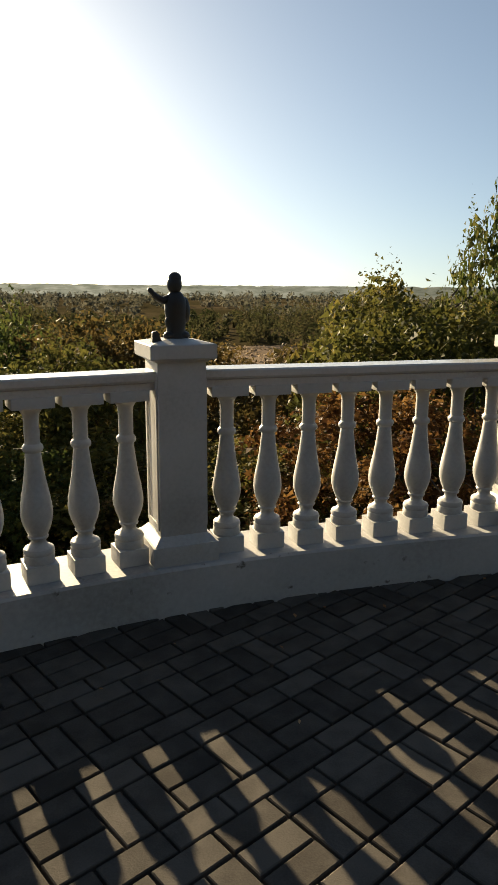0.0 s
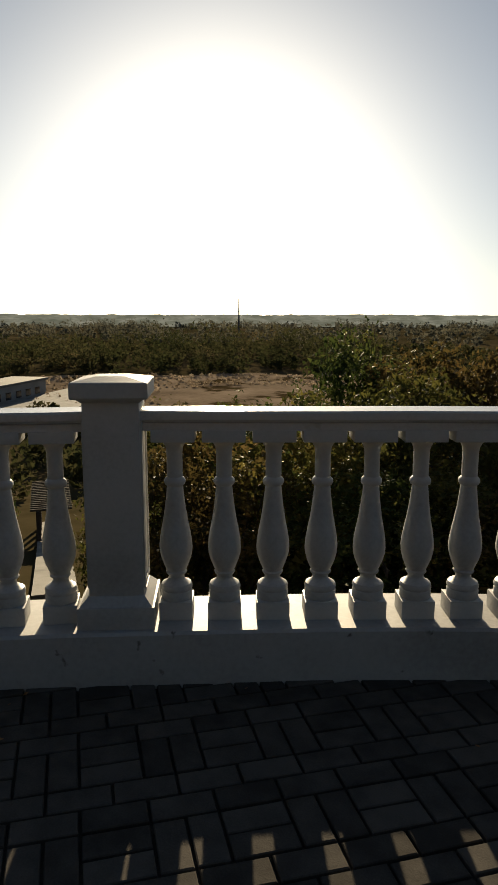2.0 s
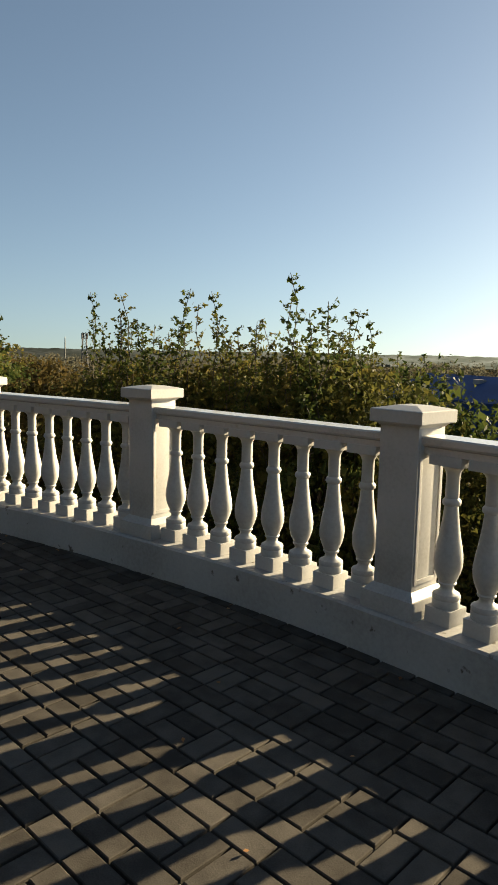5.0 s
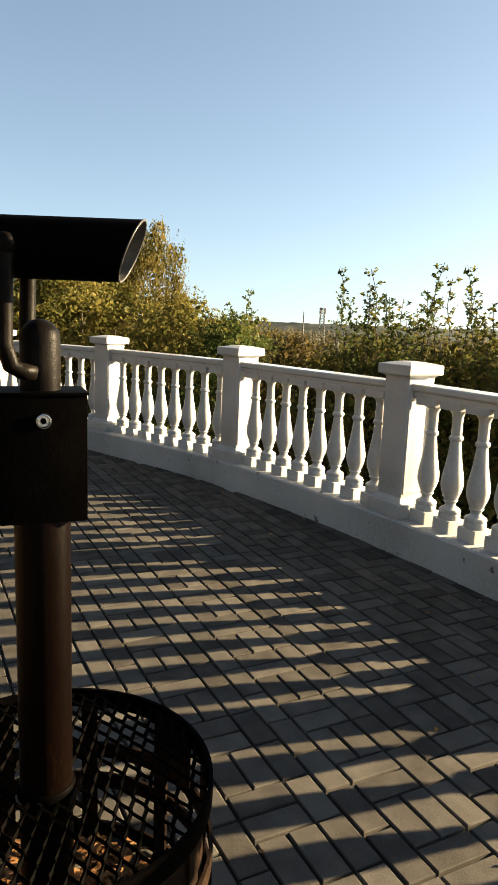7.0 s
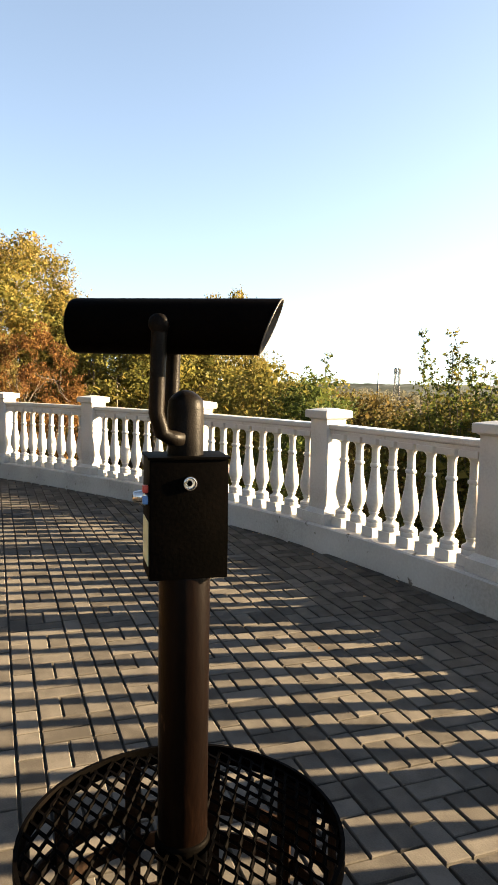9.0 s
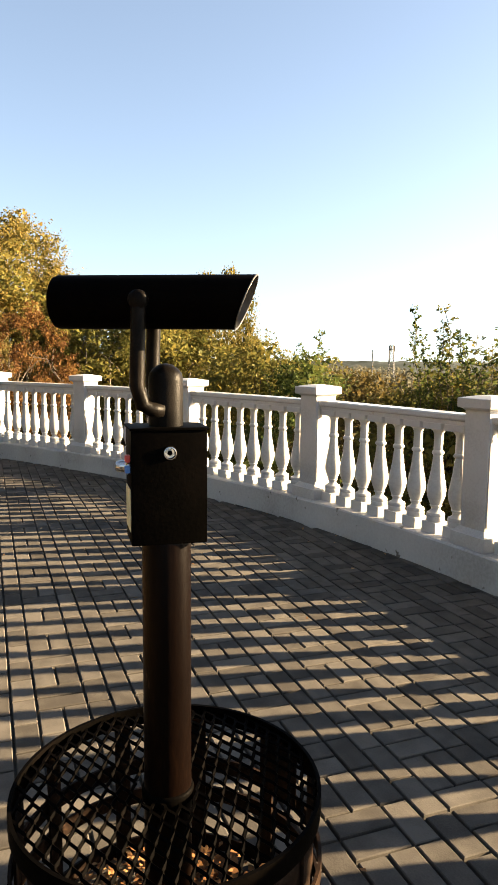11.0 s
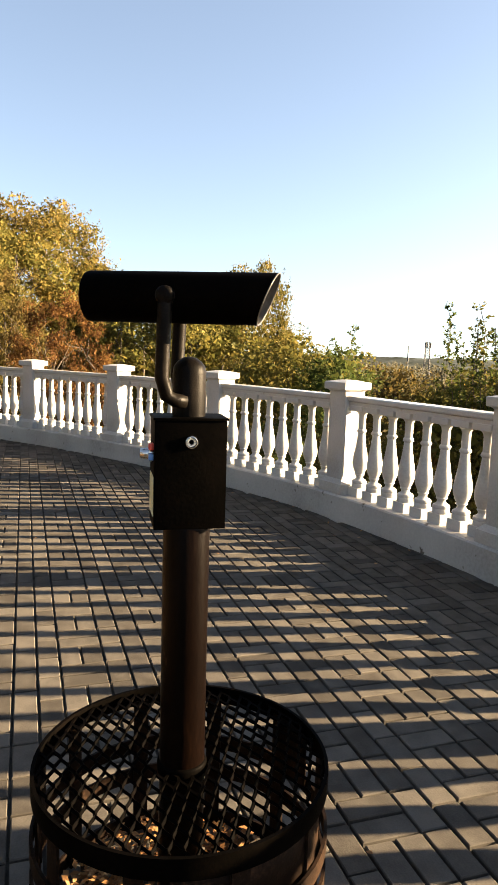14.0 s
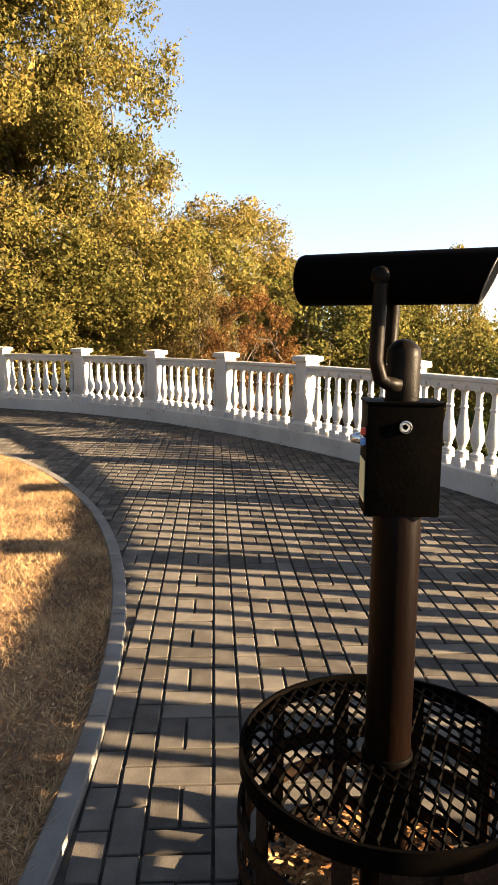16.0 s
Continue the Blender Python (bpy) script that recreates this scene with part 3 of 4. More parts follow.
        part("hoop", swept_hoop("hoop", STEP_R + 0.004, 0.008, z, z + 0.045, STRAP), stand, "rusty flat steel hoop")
    # closing sheets under the rim
    for w0, w1 in ((25, 100), (135, 160), (292, 322)):
        seg = max(4, (w1 - w0) // 5)
        verts, faces = [], []
        for i in range(seg + 1):
            a = radians(w0 + (w1 - w0) * i / seg - 40)
            for r in (STEP_R - 0.016, STEP_R - 0.020):
                verts += [(r * math.cos(a), r * math.sin(a), 0.28), (r * math.cos(a), r * math.sin(a), STEP_Z - 0.02)]
        for i in range(seg):
            o = 4 * i
            faces += [(o, o + 4, o + 5, o + 1), (o + 2, o + 3, o + 7, o + 6), (o + 1, o + 5, o + 7, o + 3), (o, o + 2, o + 6, o + 4)]
        faces += [(0, 1, 3, 2), (4 * seg, 4 * seg + 2, 4 * seg + 3, 4 * seg + 1)]
        part("side_sheet", mesh_of("side_sheet", verts, faces, STRAP, True), stand, "rusty brown steel side sheet")
    strap = box_mesh("upright_strap", -0.004, 0.004, -0.022, 0.022, 0.0, STEP_Z - 0.03, STRAP, 0.001)
    for i in range(10):
        a = 36 * i + 9
        part("upright_strap", strap, stand, "", pose((STEP_R - 0.012) * math.cos(radians(a)), (STEP_R - 0.012) * math.sin(radians(a)), 0.0, 0, 0, a))


def swept_hoop(name, r, thick, z0, z1, mat):
    seg, verts, faces = 64, [], []
    prof = [(r, z0), (r + 0.001, (z0 + z1) / 2), (r, z1), (r - thick, z1), (r - thick, z0)]
    for i in range(seg):
        a = 2 * math.pi * i / seg
        verts += [(q * math.cos(a), q * math.sin(a), z) for q, z in prof]
    k = len(prof)
    for i in range(seg):
        for j in range(k):
            a, b = i * k + j, i * k + (j + 1) % k
            c, d = ((i + 1) % seg) * k + (j + 1) % k, ((i + 1) % seg) * k + j
            faces.append((a, d, c, b))
    me = mesh_of(name, verts, faces, mat, True)
    me.set_sharp_from_angle(angle=radians(30))
    return me


build_step()


def scatter_leaves(name, label, n, spot, size, mat, seed, lift=0.004):
    """Fallen leaves: small curled four-cornered pieces."""
    g = np.random.default_rng(seed)
    quads = []
    while len(quads) < n:
        p = spot(g)
        if p is None:
            continue
        s = size * g.uniform(0.6, 1.3)
        a = g.uniform(0, 6.283)
        u, v = np.array((math.cos(a), math.sin(a), g.uniform(-0.35, 0.35))), np.array((-math.sin(a), math.cos(a), g.uniform(-0.35, 0.35)))
        c = np.array((p[0], p[1], p[2] + lift + 0.25 * s))
        quads.append([c - u * s, c - v * s * 0.5 + (0, 0, 0.12 * s), c + u * s, c + v * s * 0.5 + (0, 0, 0.12 * s)])
    ob = new(name, quads_mesh(name, quads, mat))
    return tagged(ob, label, "leaves", kind="stuff")


def in_step(g):
    a, r = g.uniform(0, 6.283), math.sqrt(g.uniform(0.03, 1)) * (STEP_R - 0.04)
    return (SX + r * math.cos(a), SY + r * math.sin(a), 0.004 + 0.05 * g.random() ** 2)


DRY_LEAF = leaf_material("fallen_dry_leaves", [(0.1, 0.045, 0.02), (0.2, 0.1, 0.042), (0.33, 0.19, 0.085), (0.46, 0.31, 0.165)], 0.2)
scatter_leaves("leaf_litter", "dry brown leaf litter inside the round step", 2200, in_step, 0.015, DRY_LEAF, 5)


# ---- figure on the pier ----
def build_figure():
    m = pier_pose(0)
    px = lambda x, y, z: m @ Vector((x, y, CAP_TOP + z))
    pieces = []

    def blob(x, y, z, rx, ry, rz, seg=16, rings=10):
        v, f = [], []
        for j in range(rings + 1):
            t = math.pi * (0.02 + 0.96 * j / rings)
            for i in range(seg):
                a = 2 * math.pi * i / seg
                v.append(px(x + rx * math.sin(t) * math.cos(a), y + ry * math.sin(t) * math.sin(a), z - rz * math.cos(t)))
        for j in range(rings):
            for i in range(seg):
                a, b = j * seg + i, j * seg + (i + 1) % seg
                f.append((a, b, b + seg, a + seg))
        pieces.append((v, f))

    x0, y0 = 0.005, -0.005
    v, f = lathe([(0.055, 0.004), (0.057, 0.02), (0.05, 0.034), (0.046, 0.06), (0.05, 0.1), (0.054, 0.135), (0.055, 0.165), (0.05, 0.19), (0.036, 0.212), (0.026, 0.222)], 22)
    pieces.append(([px(x0 + a * 0.92, y0 + b * 0.8, c) for a, b, c in v], f))
    blob(x0 - 0.004, y0, 0.255, 0.034, 0.034, 0.042)
    blob(x0 - 0.002, y0, 0.282, 0.03, 0.03, 0.026)
    blob(x0 - 0.03, y0 - 0.01, 0.03, 0.032, 0.03, 0.022)
    blob(x0 + 0.028, y0 - 0.01, 0.03, 0.034, 0.03, 0.022)
    blob(x0 + 0.042, y0 + 0.006, 0.14, 0.026, 0.03, 0.06)
    blob(x0 - 0.034, y0 - 0.006, 0.09, 0.018, 0.02, 0.03)
    pieces.append(tube([px(x0 - 0.03, y0, 0.19), px(x0 - 0.062, y0 - 0.004, 0.184), px(x0 - 0.09, y0 - 0.008, 0.2), px(x0 - 0.108, y0 - 0.01, 0.218)], [0.022, 0.018, 0.014, 0.01], 10))
    pieces.append(tube([px(x0 - 0.104, y0 - 0.01, 0.214), px(x0 - 0.118, y0 - 0.01, 0.23), px(x0 - 0.125, y0 - 0.01, 0.236)], [0.011, 0.012, 0.006], 8))
    ob = new("statuette", mesh_of("statuette", *join(*pieces), STATUE, True))
    tagged(ob, "small black statuette with a raised arm on a pier cap", "statuette")
    bm = bmesh.new()
    vs = [bm.verts.new(p) for p in ((-0.022, -0.022, 0), (0.024, -0.022, 0), (0.024, 0.022, 0), (-0.022, 0.022, 0), (-0.018, -0.016, 0.046), (0.006, -0.014, 0.05), (0.006, 0.014, 0.05), (-0.018, 0.016, 0.046))]
    for q in ((3, 2, 1, 0), (4, 5, 6, 7), (0, 1, 5, 4), (1, 2, 6, 5), (2, 3, 7, 6), (3, 0, 4, 7)):
        bm.faces.new([vs[i] for i in q])
    bmesh.ops.bevel(bm, geom=list(bm.edges), offset=0.003, segments=1, affect="EDGES")
    stone = new("dark_stone", bm_mesh("dark_stone", bm, STATUE))
    p = px(-0.1, -0.055, 0.005)
    stone.matrix_basis = pose(p.x, p.y, p.z, 0, 0, 20)
    tagged(stone, "small dark broken stone lying on a pier cap", "stone")


build_figure()


# ---- plants ----
def grow(seed, height, spread, kind):
    """Wood segments and leaf points of one plant. kind: bush, bare, tree."""
    g = np.random.default_rng(seed)
    wood, tips = [], []

    def limb(p, d, length, r, level):
        k = (6, 5, 3, 3)[level]
        pts, d = [np.array(p)], np.array(d) / np.linalg.norm(d)
        bend = g.normal(0, 0.16, 3) * (0.25 if level == 0 else 1)
        for i in range(k):
            d = d + (bend * 0.5 + g.normal(0, 0.09, 3)) * 5 / (k + 1) + np.array((0, 0, 0.05))
            d /= np.linalg.norm(d)
            pts.append(pts[-1] + d * length / k)
        if level < 3 or kind == "bare":
            wood.append((pts, [max(0.003, r * (1 - 0.8 * i / k)) for i in range(k + 1)], (8, 6, 3, 3)[level]))
        if level >= 2:
            for q, w in zip(pts, pts[1:]):
                tips.append(q + (w - q) * g.random())
                tips.append(w)
        elif level == 1:
            tips.extend(pts[2:])
        if level == 3:
            return
        n = (10, 7, 6)[level]
        start = (0.22 if kind == "tree" else 0.15, 0.12, 0.05)[level]
        for i in range(n):
            f = start + (1 - start) * (i + g.uniform(0.1, 0.9)) / n
            j = min(k - 1, int(f * k))
            q = pts[j] + (pts[j + 1] - pts[j]) * (f * k - j)
            a = g.uniform(0, 6.283) if level else 2.4 * i + g.uniform(-0.4, 0.4)
            side = np.array((math.cos(a), math.sin(a), 0))
            lean = {"bush": 0.8, "bare": 0.7, "tree": 0.95}[kind]
            nd = d * 0.5 + side * lean + np.array((0, 0, 0.22))
            nl = length * {"bush": 0.55, "bare": 0.55, "tree": 0.55}[kind] * g.uniform(0.7, 1.25) * (1 - 0.4 * f)
            limb(q, nd, nl, r * 0.5 * (1 - 0.4 * f), level + 1)

    if kind == "tree":
        limb((0, 0, 0), (0, 0, 1), height * 0.72, height * 0.022, 0)
    else:
        n = 6
        for i in range(n):
            a = 6.283 * i / n + g.uniform(-0.4, 0.4)
            out = 0.6 * g.uniform(0.3, 1.2)
            limb((0.12 * math.cos(a), 0.12 * math.sin(a), 0), (out * math.cos(a), out * math.sin(a), 1), height * g.uniform(0.6, 0.95), height * 0.012, 1)
    return wood, np.array(tips)


def unit(v):
    return v / np.maximum(1e-6, np.linalg.norm(v, axis=1)[:, None])


def leaves_at(c, facing, size, g):
    """Three-cornered leaves at points c that face roughly outwards."""
    n = len(c)
    nrm = unit(facing + g.normal(0, 0.75, (n, 3)))
    u = unit(np.cross(nrm, g.normal(0, 1, (n, 3))))
    v = np.cross(nrm, u)
    s = size * g.uniform(0.6, 1.35, n)[:, None]
    return np.stack([c + u * s, c - u * s * 0.7 - v * s * 0.6, c - u * s * 0.7 + v * s * 0.6], axis=1)


def leaf_crown(tips, n, size, clump, count, seed, sprigs=0.11):
    """Boughs of leaves round some of the twig ends, a darker inside, and sprigs that break the outline."""
    g = np.random.default_rng(seed)
    mid = tips.mean(axis=0)
    centre = tips[g.choice(len(tips), min(count, len(tips)), replace=False)]
    radius = clump * g.uniform(0.55, 1.35, len(centre))
    k = int(n * sprigs)
    core = n // 5
    shell = n - k - core
    share = radius ** 2 / (radius ** 2).sum()
    i = g.choice(len(centre), shell, p=share)
    d = unit(g.normal(0, 1, (shell, 3)) + (0, 0, 0.35))
    at = centre[i] + d * (radius[i] * g.uniform(0.45, 1.0, shell) ** 0.6)[:, None] * (1, 1, 0.72)
    out = [leaves_at(at, d, size, g)]
    i = g.choice(len(centre), core, p=share)
    out.append(leaves_at(centre[i] + np.clip(g.normal(0, 0.33, (core, 3)), -0.5, 0.5) * radius[i][:, None], g.normal(0, 1, (core, 3)), size * 2.0, g))
    rim = centre[np.linalg.norm((centre - mid) * (1, 1, 0.8), axis=1) > np.percentile(np.linalg.norm((centre - mid) * (1, 1, 0.8), axis=1), 35)]
    per = 16
    m = max(1, k // per)
    base = rim[g.integers(0, len(rim), m)]
    way = unit(unit(base - mid) + g.normal(0, 0.45, (m, 3)) + (0, 0, 0.35))
    length = clump * g.uniform(0.7, 1.45, m)
    f = np.tile(np.linspace(0.3, 1.0, per), m)
    w = np.repeat(way, per, axis=0)
    at = np.repeat(base, per, axis=0) + w * (f * np.repeat(length, per))[:, None] + g.normal(0, 0.9 * size, (m * per, 3))
    out.append(leaves_at(at, w + (0, 0, 0.5), size * 0.9, g))
    return np.concatenate(out)


def shoot_plant(seed, stems, wide, high, size):
    """Upright leafy shoots: wavy stems with short side twigs and leaves set along them."""
    g = np.random.default_rng(seed)
    wood, spots, ways = [], [], []
    for q in range(stems):
        a = g.uniform(0, 6.283)
        top = high * (1.0 if q == 0 else g.uniform(0.66, 0.95))
        reach = 0.5 * wide * math.sqrt(g.random())
        k = 14
        sway = g.normal(0, 0.035 * wide, (k + 1, 2)).cumsum(axis=0)
        pts = [np.array((math.cos(a) * reach * f ** 1.2 + sway[i, 0] * f, math.sin(a) * reach * f ** 1.2 + sway[i, 1] * f, top * f)) for i, f in enumerate(np.linspace(0, 1, k + 1))]
        wood.append(tube(pts, [0.016 * (1 - 0.85 * i / k) + 0.002 for i in range(k + 1)], 5))
        for j in range(46):
            f = 0.22 + 0.78 * (j + g.random()) / 46
            i = min(k - 1, int(f * k))
            p = pts[i] + (pts[i + 1] - pts[i]) * (f * k - i)
            b = 2.4 * j + g.uniform(-0.5, 0.5)
            way = np.array((math.cos(b), math.sin(b), g.uniform(0.35, 1.1)))
            way /= np.linalg.norm(way)
            run = wide * 0.3 * g.uniform(0.35, 1.0) * (1.12 - f) + 0.06
            if g.random() < 0.8:
                wood.append(tube([p, p + way * run], [0.004, 0.0015], 3))
            n = 7 + int(run / 0.03)
            for e in np.linspace(0.1, 1.05, n):
                spots.append(p + way * run * e + g.normal(0, 0.018, 3))
                ways.append(way)
    return join(*wood), leaves_at(np.array(spots), np.array(ways) * 0.4 + (0, 0, 0.3), size, g)


def rounded_crown(wide, high, count, seed):
    """Places of the boughs on a lumpy half-egg that reaches down to the ground."""
    g = np.random.default_rng(seed)
    out = []
    while len(out) < count:
        d = unit(g.normal(0, 1, (1, 3)))[0]
        d[2] = abs(d[2]) if g.random() < 0.8 else -0.6 * abs(d[2])
        lump = 0.95 + 0.16 * noise.noise(Vector(d) * 1.9 + Vector((seed, 0, 0))) + 0.12 * noise.noise(Vector(d) * 5.0 + Vector((0, seed, 0)))
        f = lump * (g.uniform(0.8, 1.0) if g.random() < 0.75 else g.uniform(0.35, 0.8))
        broad = 1.0 + 0.75 * max(0.0, d[2]) * (1 - abs(d[2]))
        out.append((d[0] * f * 0.5 * wide * broad, d[1] * f * 0.5 * wide * broad, 0.36 + 0.64 * d[2] * f))
    out = np.array(out)
    out[:, 2] *= high / np.percentile(out[:, 2], 99)
    return out


PLANTS = {}


def dome(p, wide, high, kind, seed):
    """Draws what sticks out back into a lumpy rounded crown."""
    if kind == "bare":
        return p
    q = np.atleast_2d(p).copy()
    mid, a, c = 0.42 * high, 0.5 * wide, 0.58 * high
    for i, v in enumerate(q):
        w = np.array((v[0] / a, v[1] / a, (v[2] - mid) / c))
        r = np.linalg.norm(w)
        if v[2] < mid:
            w[2] *= 0.35
            r = np.linalg.norm(w)
        if r < 1e-6:
            continue
        lump = 0.66 + 0.2 * noise.noise(Vector(w / r) * 2.3 + Vector((seed, 0, 0))) + 0.16 * noise.noise(Vector(w / r) * 6.0 + Vector((0, seed, 0)))
        if r > lump:
            w *= lump / r
            q[i] = (w[0] * a, w[1] * a, v[2] if v[2] < mid else mid + w[2] * c)
    return q[0] if p.ndim == 1 else q


def plant_model(key, name, kind, seed, leaves, size, clump, boughs, mat, label, wide=4.0, high=5.0):
    """A plant of true size: wide and high in metres, leaves of half-length size."""
    if kind == "shoots":
        ws, quads = shoot_plant(seed, leaves, wide, high, size)
        PLANTS[key] = (name, label, mesh_of(name + "_wood", *ws, BARK, True), quads_mesh(name + "_crown", quads, mat), wide, high)
        return
    wood, tips = grow(seed, high, wide, kind)
    top = np.percentile(tips[:, 2], 99.5 if kind == "bare" else 95)
    crown = tips[tips[:, 2] > 0.5 * top]
    off = np.array((crown[:, 0].mean(), crown[:, 1].mean(), 0)) / crown[:, 2].mean()
    span = 2 * np.percentile(np.hypot(tips[:, 0] - off[0] * tips[:, 2], tips[:, 1] - off[1] * tips[:, 2]), 96 if kind == "bare" else 88)
    f = np.array((wide / span, wide / span, (high - 0.6 * clump) / top))
    fit = lambda p: dome((p - off * p[..., 2:3]) * f, wide, high, kind, seed)
    ws = join(*[tube([fit(p) for p in pts], [max(0.003, r) for r in rad], s) for pts, rad, s in wood])
    spots = rounded_crown(wide - clump, high - 0.8 * clump, boughs, seed) if kind == "bush" else fit(tips)
    quads = leaf_crown(spots, leaves, size, clump, boughs, seed + 7)
    quads[:, :, 2] = np.maximum(quads[:, :, 2], 0.02)
    PLANTS[key] = (name, label, mesh_of(name + "_wood", *ws, BARK, True), quads_mesh(name + "_crown", quads, mat), wide, high)


plant_model("bush_olive", "bush", "bush", 11, 19000, 0.043, 0.44, 170, OLIVE, "dense olive-green autumn bush on the slope")
plant_model("bush_green", "bush", "bush", 12, 19000, 0.043, 0.44, 170, GREEN, "dense green autumn bush on the slope")
plant_model("bush_brown", "bush", "bush", 13, 16000, 0.043, 0.42, 160, BROWN, "brown thinning autumn bush on the slope")
plant_model("bush_rust", "bush", "bush", 14, 18000, 0.036, 0.34, 150, RUST, "rust-red autumn bush beside the balustrade")
plant_model("bush_gold", "bush", "bush", 15, 40000, 0.042, 0.52, 200, OLIVE_GOLD, "golden yellow autumn bush behind the balustrade", 5.0, 5.5)
plant_model("slope_olive", "bush", "bush", 16, 8500, 0.075, 0.6, 120, OLIVE, "olive-green autumn bush, low on the slope and unseen behind as sky screen", 5.5, 6.0)
plant_model("slope_brown", "bush", "bush", 17, 8500, 0.075, 0.6, 120, BROWN, "brown autumn bush, low on the slope and unseen behind as sky screen", 5.5, 6.0)
plant_model("shoots_green", "sapling", "shoots", 21, 15, 0.036, 0, 0, GREEN, "leafy green sapling with upright shoots", 1.9, 6.0)
plant_model("shoots_olive", "sapling", "shoots", 22, 13, 0.034, 0, 0, OLIVE, "leafy olive sapling with upright shoots", 1.7, 6.0)
plant_model("dome_olive", "tree", "bush", 33, 90000, 0.045, 0.68, 280, OLIVE_GOLD, "broad dense olive-yellow autumn tree", 8.0, 7.0)
plant_model("tree_gold", "tree", "tree", 34, 95000, 0.043, 0.6, 330, OLIVE_GOLD, "tall golden-brown autumn tree with dark limbs", 12.0, 14.0)
plant_model("tall_olive", "tree", "bush", 36, 110000, 0.05, 0.76, 350, OLIVE_GOLD, "tall dense golden-olive autumn tree", 8.5, 13.0)
plant_model("bare", "shrub", "bare", 41, 1500, 0.035, 0.3, 200, BROWN, "almost bare brown twiggy shrub", 3.8, 4.4)


def plant(key, az, dist, top, width, turn=0.0, foot=None):
    """Stands at az degrees left of +y and dist metres from the start; its crown ends at height top."""
    name, label, wood, crown, w0, h0 = PLANTS[key]
    x, y = -0.2 - dist * math.sin(radians(az)), dist * math.cos(radians(az))
    z = terrain(x, y) - 0.15 if foot is None else foot
    m = pose(x, y, z, 0, 0, turn) @ Matrix.Diagonal((width / w0, width / w0, (top - z) / h0, 1))
    ob = thing(name, label, name, m, "plants beyond the balustrade")
    part("trunk", wood, ob)
    part("crown", crown, ob)


g0 = random.Random(3)
for key, az, dist, top, width in (
        ("bush_green", -20.0, 13.5, 3.2, 3.0), ("bush_olive", -17.0, 10.5, 1.35, 4.6), ("bush_olive", -12.3, 12.5, 1.75, 4.0), ("bush_rust", -10.0, 8.2, 0.25, 3.4),
        ("bush_rust", -16.5, 7.6, 0.3, 3.6), ("bush_brown", -6.0, 13.5, 0.35, 4.6), ("bush_brown", 0.0, 15.5, 0.15, 4.6), ("bush_brown", 7.0, 14.5, 0.75, 4.6),
        ("bush_brown", 12.5, 15.0, 0.85, 4.8), ("bush_green", 19.5, 17.0, 0.9, 4.6), ("bush_olive", 15.0, 12.0, 0.65, 4.2), ("bush_olive", 10.0, 9.5, -0.5, 4.0),
        ("bush_brown", 3.5, 9.0, -0.6, 3.8), ("bush_olive", -3.5, 8.5, -0.45, 3.6), ("bush_green", 17.5, 9.0, -0.7, 3.6), ("bush_olive", 23.5, 10.5, -0.15, 4.2),
        ("bush_green", 28.0, 12.0, -0.2, 4.4), ("bush_brown", 31.5, 9.5, -0.1, 3.4), ("bush_olive", 33.5, 12.0, -0.2, 3.6),
        ("bush_gold", 51.5, 13.5, -0.15, 2.2), ("bush_green", 52.5, 17.5, -0.7, 3.6), ("bush_brown", 56.0, 11.0, -0.1, 3.4), ("bush_green", 61.0, 12.5, -0.2, 4.0),
        ("bush_olive", 66.0, 11.0, 0.1, 3.8), ("bush_green", 71.5, 12.8, 1.10, 4.6), ("bush_olive", 77, 11.3, 1.45, 4.1), ("bush_green", 82, 11.0, 1.45, 3.8),
        ("bush_olive", 88, 11.8, 1.40, 4.3), ("bush_olive", 94.5, 12.3, 1.35, 4.3), ("shoots_green", 80.5, 11.0, 2.72, 2.4), ("shoots_olive", 84, 10.9, 1.95, 2.0), ("shoots_green", 87, 11.0, 2.40, 2.0), ("shoots_olive", 77.5, 12.0, 2.20, 2.2), ("shoots_green", 75, 12.3, 2.08, 2.3),
        ("shoots_green", 92.5, 11.5, 2.46, 2.2), ("shoots_green", 97, 11.8, 2.40, 1.7), ("shoots_olive", 95.3, 11.5, 2.33, 2.0), ("shoots_olive", 90, 11.3, 2.20, 2.0), ("bush_brown", 100.5, 13.0, 1.25, 4.0),
        ("bush_green", 105.5, 16.0, 1.45, 4.4), ("bush_brown", 103.5, 20.0, 1.2, 5.0), ("shoots_green", 106.5, 17.0, 2.2, 2.4), ("bush_olive", 110.0, 18.0, 2.0, 4.6),
        ("dome_olive", 115.0, 23.0, 4.2, 4.7), ("bush_olive", 118.5, 21.0, 2.8, 5.5), ("bush_olive", 122.5, 20.0, 3.0, 4.6), ("dome_olive", 132.8, 25.0, 6.1, 8.2),
        ("bush_olive", 125.8, 23.5, 3.9, 4.4), ("bush_rust", 129.0, 15.5, 2.5, 2.2), ("bush_brown", 133.5, 17.5, 3.2, 2.2), ("bush_olive", 134.0, 21.0, 5.0, 5.0),
        ("bush_gold", 139.0, 18.5, 4.9, 4.8), ("bush_gold", 145.5, 17.5, 4.6, 5.2), ("tree_gold", 152.0, 20.5, 15.0, 11.5), ("tall_olive", 145.6, 21.5, 13.8, 7.6), ("bare", 147.0, 17.2, 4.3, 3.8),
        ("bare", 150.5, 17.6, 5.0, 4.2), ("bush_gold", 153.0, 17.5, 5.5, 5.5), ("bush_gold", 142.0, 17.0, 2.2, 2.4), ("bush_brown", 137.0, 17.2, 1.9, 2.0),
        ("bush_olive", 160.0, 18.0, 6.0, 6.0), ("slope_olive", 168.0, 20.0, 9.0, 8.0),
        # unseen tall crowns behind the camera, added to block sky light
